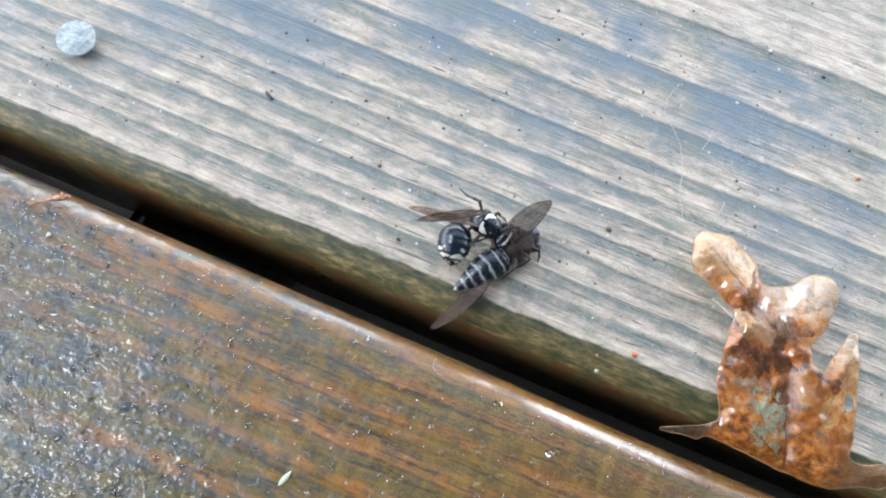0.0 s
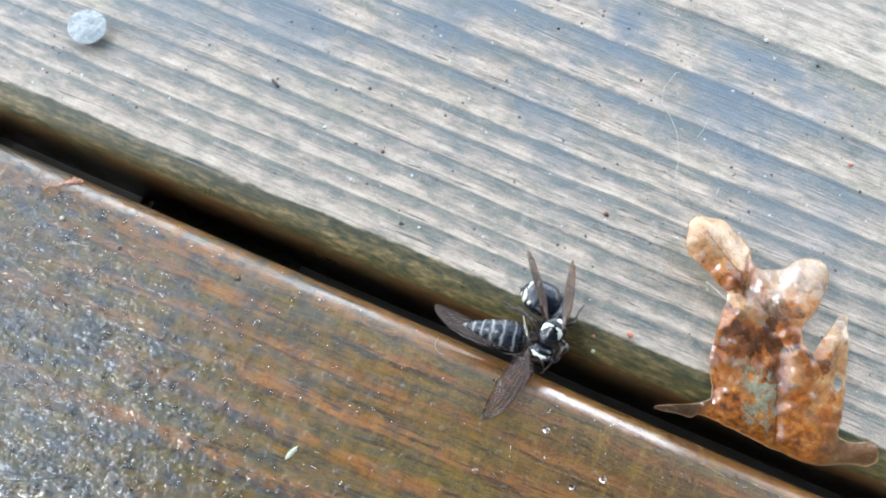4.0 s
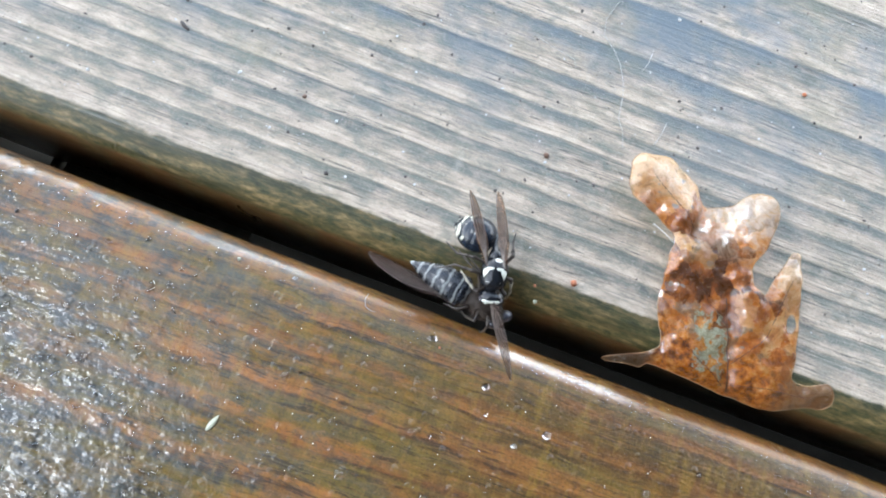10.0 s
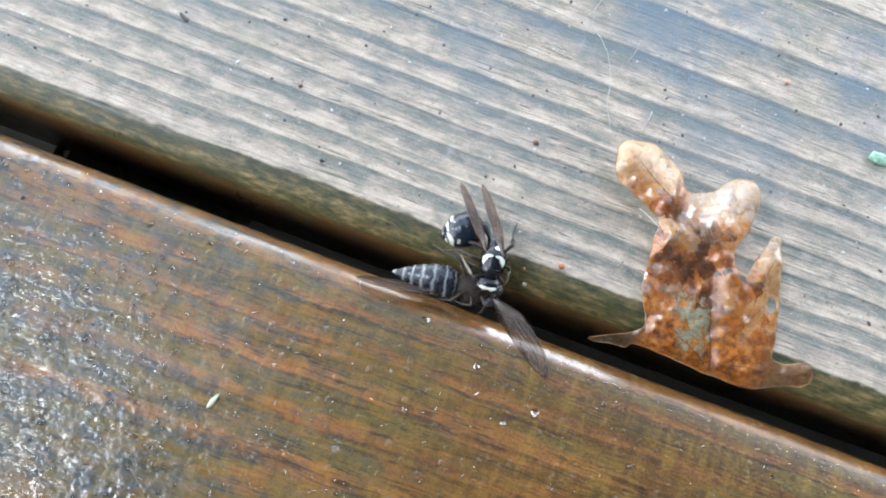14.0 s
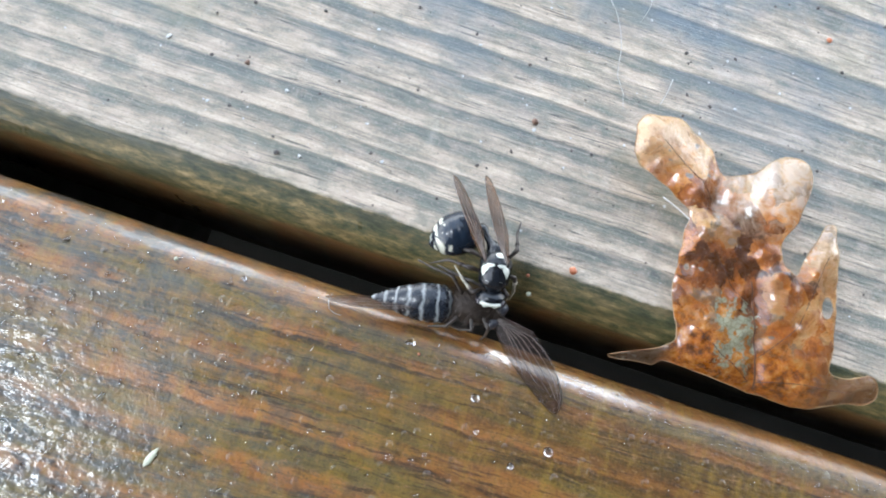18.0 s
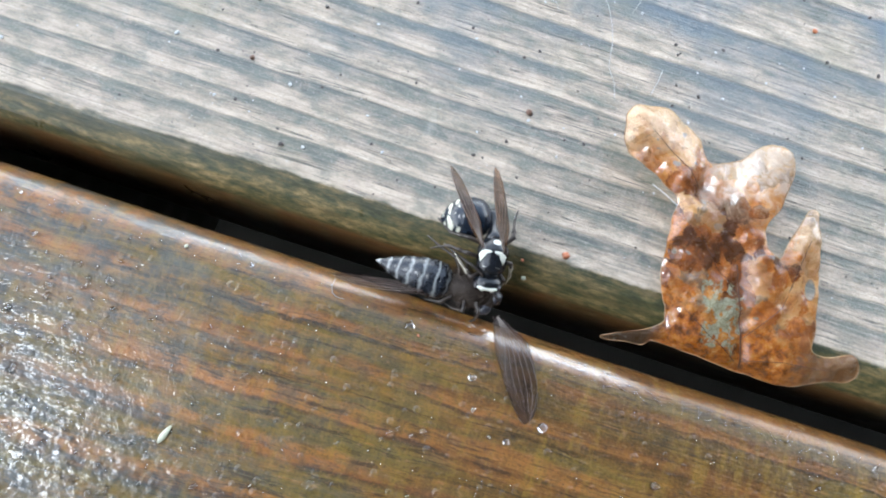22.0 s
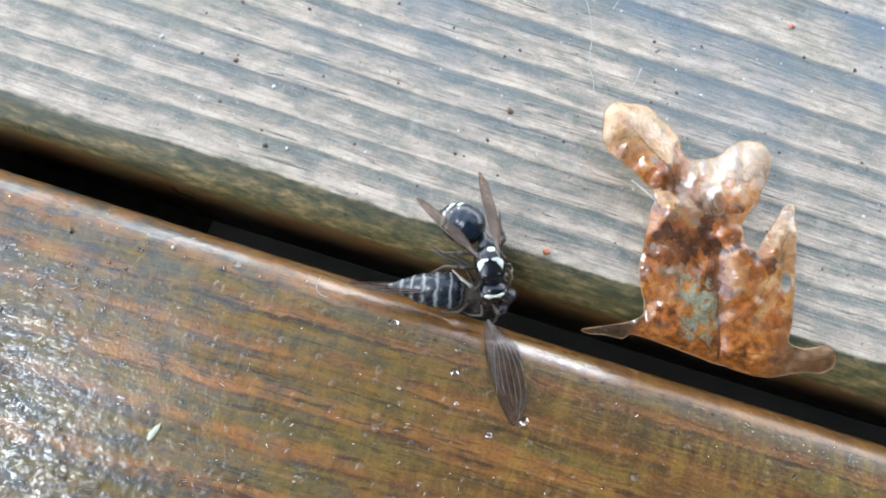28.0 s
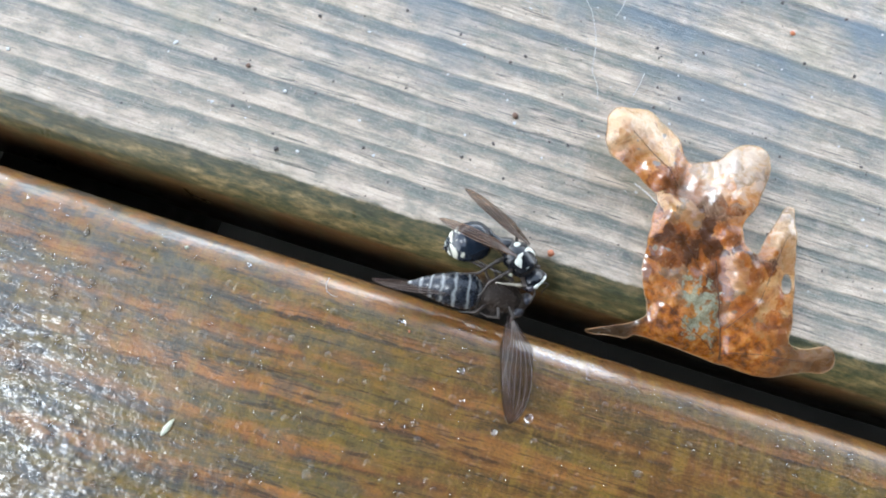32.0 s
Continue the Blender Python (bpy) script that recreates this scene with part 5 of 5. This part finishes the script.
HORNET_WING_LEFT_ROWS = [
    (0.0, -1.00, 1.55, 2.40, -37.4, -0.8, -137.7),
    (1.0, -1.00, 1.55, 2.40, -38.3, -14.9, -143.9),
    (2.0, -1.00, 1.55, 2.40, -38.9, -17.3, -146.5),
    (2.3, -1.00, 1.55, 2.40, -40.4, -44.6, 168.3),
    (2.5, -1.00, 1.55, 2.40, -40.4, -47.8, 171.4),
    (3.0, -1.00, 1.55, 2.40, -37.2, 6.7, -178.6),
    (5.5, -1.00, 1.55, 2.40, -37.3, 3.7, -151.3),
    (6.0, -1.00, 1.55, 2.40, -38.0, 4.6, -159.4),
    (7.0, -1.00, 1.55, 2.40, -39.0, -30.6, -157.8),
    (8.0, -1.00, 1.55, 2.40, -37.6, 6.3, -164.8),
    (9.0, -1.00, 1.55, 2.40, -36.2, -28.5, -158.7),
    (10.0, -1.00, 1.55, 2.40, -37.3, 5.9, -166.9),
    (11.0, -1.00, 1.55, 2.40, -38.2, -32.8, -162.0),
    (12.0, -1.00, 1.55, 2.40, -37.6, 4.7, -156.4),
    (13.0, -1.00, 1.55, 2.40, -36.9, 4.4, -148.4),
    (14.0, -1.00, 1.55, 2.40, -37.2, 4.6, -151.5),
    (17.0, -1.00, 1.55, 2.40, -36.8, 4.7, -157.5),
    (18.0, -1.00, 1.55, 2.40, -37.0, 5.3, -158.1),
    (19.0, -1.00, 1.55, 2.40, -36.5, 4.5, -153.1),
    (20.0, -1.00, 1.55, 2.40, -35.2, 7.3, -155.6),
    (21.0, -1.00, 1.55, 2.40, -35.7, 6.8, -165.4),
    (22.0, -1.00, 1.55, 2.40, -36.5, -23.8, -163.2),
    (23.0, -1.00, 1.55, 2.40, -35.6, 7.6, -158.3),
    (24.0, -1.00, 1.55, 2.40, -36.3, -23.4, -159.8),
    (25.0, -1.00, 1.55, 2.40, -36.9, 6.2, -170.0),
    (28.0, -1.00, 1.55, 2.40, -37.8, 7.4, -174.0),
    (29.0, -1.00, 1.55, 2.40, -63.8, 6.4, -177.0),
    (30.0, -1.00, 1.55, 2.40, -64.4, 6.1, -177.7),
    (31.0, -1.00, 1.55, 2.40, -64.7, 9.2, -176.5),
    (32.0, -1.00, 1.55, 2.40, -63.6, 8.0, -171.8),
]
HORNET_WING_RIGHT_ROWS = [
    (0.0, -1.00, -1.55, 2.40, 29.3, 3.1, -159.4),
    (1.0, -1.00, -1.55, 2.40, 29.3, 0.9, -159.6),
    (2.0, -1.00, -1.55, 2.40, 28.6, 2.8, -165.8),
    (2.3, -1.00, -1.55, 2.40, 30.1, -37.0, 158.1),
    (2.5, -1.00, -1.55, 2.40, 29.7, -43.0, 160.3),
    (3.0, -1.00, -1.55, 2.40, 31.1, -37.9, -138.8),
    (5.5, -1.00, -1.55, 2.40, 32.6, 3.2, -149.3),
    (6.0, -1.00, -1.55, 2.40, 32.0, 4.1, -159.6),
    (7.0, -1.00, -1.55, 2.40, 31.5, 5.7, -156.4),
    (8.0, -1.00, -1.55, 2.40, 32.1, 4.9, -157.2),
    (9.0, -1.00, -1.55, 2.40, 34.0, 6.8, -149.5),
    (10.0, -1.00, -1.55, 2.40, 32.6, 4.6, -159.7),
    (11.0, -1.00, -1.55, 2.40, 30.4, -43.8, -143.5),
    (12.0, -1.00, -1.55, 2.40, 32.2, 2.8, -148.4),
    (13.0, -1.00, -1.55, 2.40, 33.0, 3.0, -142.9),
    (14.0, -1.00, -1.55, 2.40, 32.7, 3.5, -147.8),
    (17.0, -1.00, -1.55, 2.40, 33.1, 3.1, -150.1),
    (18.0, -1.00, -1.55, 2.40, 33.2, 3.5, -151.4),
    (19.0, -1.00, -1.55, 2.40, 33.3, -33.4, -146.8),
    (20.0, -1.00, -1.55, 2.40, 35.0, 6.3, -152.1),
    (21.0, -1.00, -1.55, 2.40, 34.5, 5.5, -155.7),
    (22.0, -1.00, -1.55, 2.40, 34.1, 4.6, -148.7),
    (23.0, -1.00, -1.55, 2.40, 34.9, 5.5, -147.6),
    (24.0, -1.00, -1.55, 2.40, 34.3, 4.3, -146.3),
    (25.0, -1.00, -1.55, 2.40, 33.7, 2.1, -145.9),
    (28.0, -1.00, -1.55, 2.40, 34.5, 0.4, -141.6),
    (29.0, -1.00, -1.55, 2.40, 14.3, 15.7, -148.7),
    (30.0, -1.00, -1.55, 2.40, 15.8, 15.1, -144.6),
    (31.0, -1.00, -1.55, 2.40, 13.4, -10.7, -143.4),
    (32.0, -1.00, -1.55, 2.40, 10.8, 13.8, -158.0),
]
FLY_ROWS = [
    (0.0, 1.07, 15.97, 2.83, 14.8, -1.2, 58.9),
    (1.0, -0.06, 10.36, 2.80, 15.8, -1.0, 53.4),
    (2.0, -0.60, 10.51, 2.78, 16.5, -0.9, 47.3),
    (2.3, 3.76, 0.43, 1.57, 13.5, -0.9, 24.8),
    (2.5, 4.52, 0.36, 1.57, 14.1, -0.9, 18.7),
    (3.0, 7.74, 1.43, 1.57, 14.6, -0.9, 16.1),
    (5.5, 12.85, -1.72, 1.55, 16.4, -0.8, -9.2),
    (6.0, 13.73, -0.78, 1.56, 17.5, -0.8, -14.3),
    (7.0, 13.00, -0.74, 1.55, 18.8, -0.8, 2.2),
    (8.0, 13.23, 0.14, 1.55, 18.1, -0.8, -13.1),
    (9.0, 10.38, -0.15, 1.53, 17.3, -0.7, -13.3),
    (10.0, 12.70, 0.65, 1.55, 16.2, -0.8, -10.0),
    (11.0, 11.44, -1.52, 1.54, 16.4, -0.8, 8.1),
    (12.0, 11.95, -1.30, 1.54, 16.3, -0.8, 4.3),
    (13.0, 12.56, -1.42, 1.54, 15.5, -0.7, 9.7),
    (14.0, 12.59, -0.88, 1.53, 15.9, -0.7, 9.9),
    (17.0, 12.37, -1.06, 1.54, 14.2, -0.8, 10.5),
    (18.0, 13.49, -1.73, 1.53, 13.7, -0.7, 12.6),
    (19.0, 14.18, -1.05, 1.53, 13.6, -0.7, 10.7),
    (20.0, 12.63, -0.43, 1.53, 13.8, -0.7, 2.2),
    (21.0, 10.85, -0.14, 1.52, 13.9, -0.6, -6.3),
    (22.0, 13.29, -0.74, 1.53, 14.8, -0.7, -0.1),
    (23.0, 15.08, -1.25, 1.53, 14.4, -0.7, 0.3),
    (24.0, 15.96, -1.51, 1.53, 14.1, -0.7, 10.1),
    (25.0, 18.19, -1.38, 1.54, 13.3, -0.8, 3.6),
    (28.0, 18.47, -1.21, 1.55, 12.7, -0.8, 12.2),
    (29.0, 17.33, -0.57, 1.53, 13.7, -0.7, 5.1),
    (30.0, 19.54, 0.18, 1.52, 13.8, -0.6, 7.3),
    (31.0, 20.23, -0.59, 1.52, 14.0, -0.6, 9.8),
    (32.0, 20.25, -0.75, 1.52, 14.1, -0.6, 9.0),
]
FLY_WING_LEFT_ROWS = [
    (0.0, 3.23, 0.88, 1.43, 14.9, -69.6, 31.5),
    (1.0, -1.13, 3.97, 0.66, 48.7, -67.8, -5.4),
    (2.0, 2.42, 1.66, 1.26, 63.3, -85.9, -22.2),
    (2.3, 2.08, -4.77, 2.07, 17.3, -13.9, -97.4),
    (2.5, 2.69, -5.87, 2.40, 21.6, -31.0, -98.8),
    (3.0, 0.47, -4.19, 2.04, 24.6, -24.9, -144.6),
    (5.5, 4.44, 0.83, 0.67, 35.4, -46.0, -13.7),
    (6.0, 4.21, 0.28, 0.83, 10.1, -53.8, 14.6),
    (7.0, 3.21, 3.83, -0.36, 14.7, -59.2, -18.9),
    (8.0, 4.83, 1.87, 0.32, 5.1, -40.1, 1.0),
    (9.0, 5.61, 2.32, 0.22, 25.4, -63.3, 20.5),
    (10.0, 4.47, 1.18, 0.58, 68.2, -37.6, -43.1),
    (11.0, 4.36, -0.88, 1.20, 48.2, -41.0, -76.1),
    (12.0, 5.64, -1.04, 1.23, 63.0, -40.6, -67.9),
    (13.0, 6.62, -2.12, 0.56, 13.8, -25.1, -81.6),
    (14.0, 7.58, -1.53, 1.34, 37.5, -11.5, -45.7),
    (17.0, 8.24, -0.35, 0.04, 2.1, -4.2, -31.5),
    (18.0, 7.06, -1.05, 0.23, 4.5, -7.6, -51.1),
    (19.0, 7.01, -3.13, 0.74, 4.0, -9.3, -64.0),
    (20.0, 8.15, -2.99, 0.71, 2.1, -8.1, -53.1),
    (21.0, 9.77, -1.83, 0.43, -0.5, -6.7, -43.9),
    (22.0, 9.08, -2.57, 0.64, 1.7, -9.5, -56.7),
    (23.0, 7.22, -2.44, 0.60, 1.7, -8.7, -54.0),
    (24.0, 6.93, -3.58, 0.88, 4.1, -10.1, -68.3),
    (25.0, 6.27, -2.69, 0.61, 2.7, -9.1, -64.9),
    (28.0, 4.73, -3.81, 0.84, 4.5, -9.2, -70.6),
    (29.0, 5.71, -2.74, 0.67, 2.3, -10.0, -66.4),
    (30.0, 6.25, -3.65, 0.90, 4.9, -11.0, -78.8),
    (31.0, 5.66, -3.28, 0.84, 6.3, -11.5, -83.9),
    (32.0, 5.92, -2.87, 0.74, 6.0, -11.5, -82.5),
]
FLY_WING_RIGHT_ROWS = [
    (0.0, -1.74, -1.05, 0.09, 64.2, 5.9, -172.1),
    (1.0, 1.47, 1.50, 0.41, 67.7, 6.3, -158.4),
    (2.0, 4.16, 3.48, 0.13, 65.9, 8.8, -163.3),
    (2.3, 1.05, 2.92, -0.92, 34.1, 3.8, 172.7),
    (2.5, 1.32, 1.97, -0.53, 33.9, 5.5, 168.9),
    (3.0, 0.66, -3.61, 1.64, 32.2, 11.5, 156.2),
    (5.5, -1.79, 1.05, -0.16, 64.0, 4.0, 177.5),
    (6.0, -1.37, -0.20, 0.17, 64.0, 4.4, 176.0),
    (7.0, -1.92, -0.79, 0.36, 63.5, 5.3, 173.5),
    (8.0, -1.77, -0.58, 0.11, 63.9, -0.8, -170.1),
    (9.0, -0.30, -0.47, 0.05, 63.9, 1.0, -175.2),
    (10.0, -1.40, -1.88, 0.53, 64.0, 2.4, -179.1),
    (11.0, 0.64, 0.59, 0.45, 72.2, 4.1, -176.2),
    (12.0, -0.92, 0.02, 0.48, 72.1, 4.2, -178.6),
    (13.0, -0.48, 0.16, -0.53, 72.3, -0.6, -175.6),
    (14.0, -0.41, -1.60, 0.54, 72.1, 2.7, -178.5),
    (17.0, -0.05, -1.12, -0.18, 72.1, 0.2, -177.9),
    (18.0, -0.65, -0.08, -0.28, 72.2, 0.9, -178.2),
    (19.0, -1.10, -0.45, -0.31, 72.3, -0.2, -175.7),
    (20.0, -0.21, -1.66, -0.06, 72.0, 0.7, 179.9),
    (21.0, 1.53, -2.49, 0.10, 71.9, -0.6, -175.2),
    (22.0, -0.14, -1.51, -0.15, 72.3, -1.8, -171.6),
    (23.0, -1.11, -0.30, -0.48, 72.4, -2.5, -169.0),
    (24.0, -1.19, -1.18, -0.19, 71.5, 2.1, 173.8),
    (25.0, -1.96, 0.28, -0.56, 72.4, -1.4, -172.0),
    (28.0, -0.64, 0.31, -0.45, 72.1, 0.7, -178.6),
    (29.0, 0.34, -0.15, -0.35, 72.2, -0.1, -175.4),
    (30.0, 0.09, -0.04, -0.39, 72.3, 0.3, -177.1),
    (31.0, 0.00, -0.21, -0.35, 72.1, 0.8, -179.3),
    (32.0, 0.14, 0.13, -0.44, 72.2, 0.6, -178.6),
]


def waist_rows():
    """The waist reaches from the back of the thorax to the root of the abdomen."""
    rows = []
    for t, x, y, z, *_ in HORNET_ABDOMEN_ROWS:
        dx, dy, dz = x + 2.4, y, z + 0.3
        rows.append((t, -2.4, 0.0, -0.3, 0.0, math.degrees(-math.atan2(dz, math.hypot(dx, dy))), math.degrees(math.atan2(dy, dx)) % 360))
    return rows


def keyed(ob, rows):
    walk(ob, [(t, pose(x * MM, y * MM, z * MM, rx, ry, rz)) for t, x, y, z, rx, ry, rz in rows])


def motions():
    keyed(hornet, HORNET_ROWS)
    keyed(hornet_abdomen, HORNET_ABDOMEN_ROWS)
    keyed(hornet_waist, waist_rows())
    keyed(hornet_wing_left, HORNET_WING_LEFT_ROWS)
    keyed(hornet_wing_right, HORNET_WING_RIGHT_ROWS)
    keyed(fly, FLY_ROWS)
    keyed(fly_wing_left, FLY_WING_LEFT_ROWS)
    keyed(fly_wing_right, FLY_WING_RIGHT_ROWS)


motions()
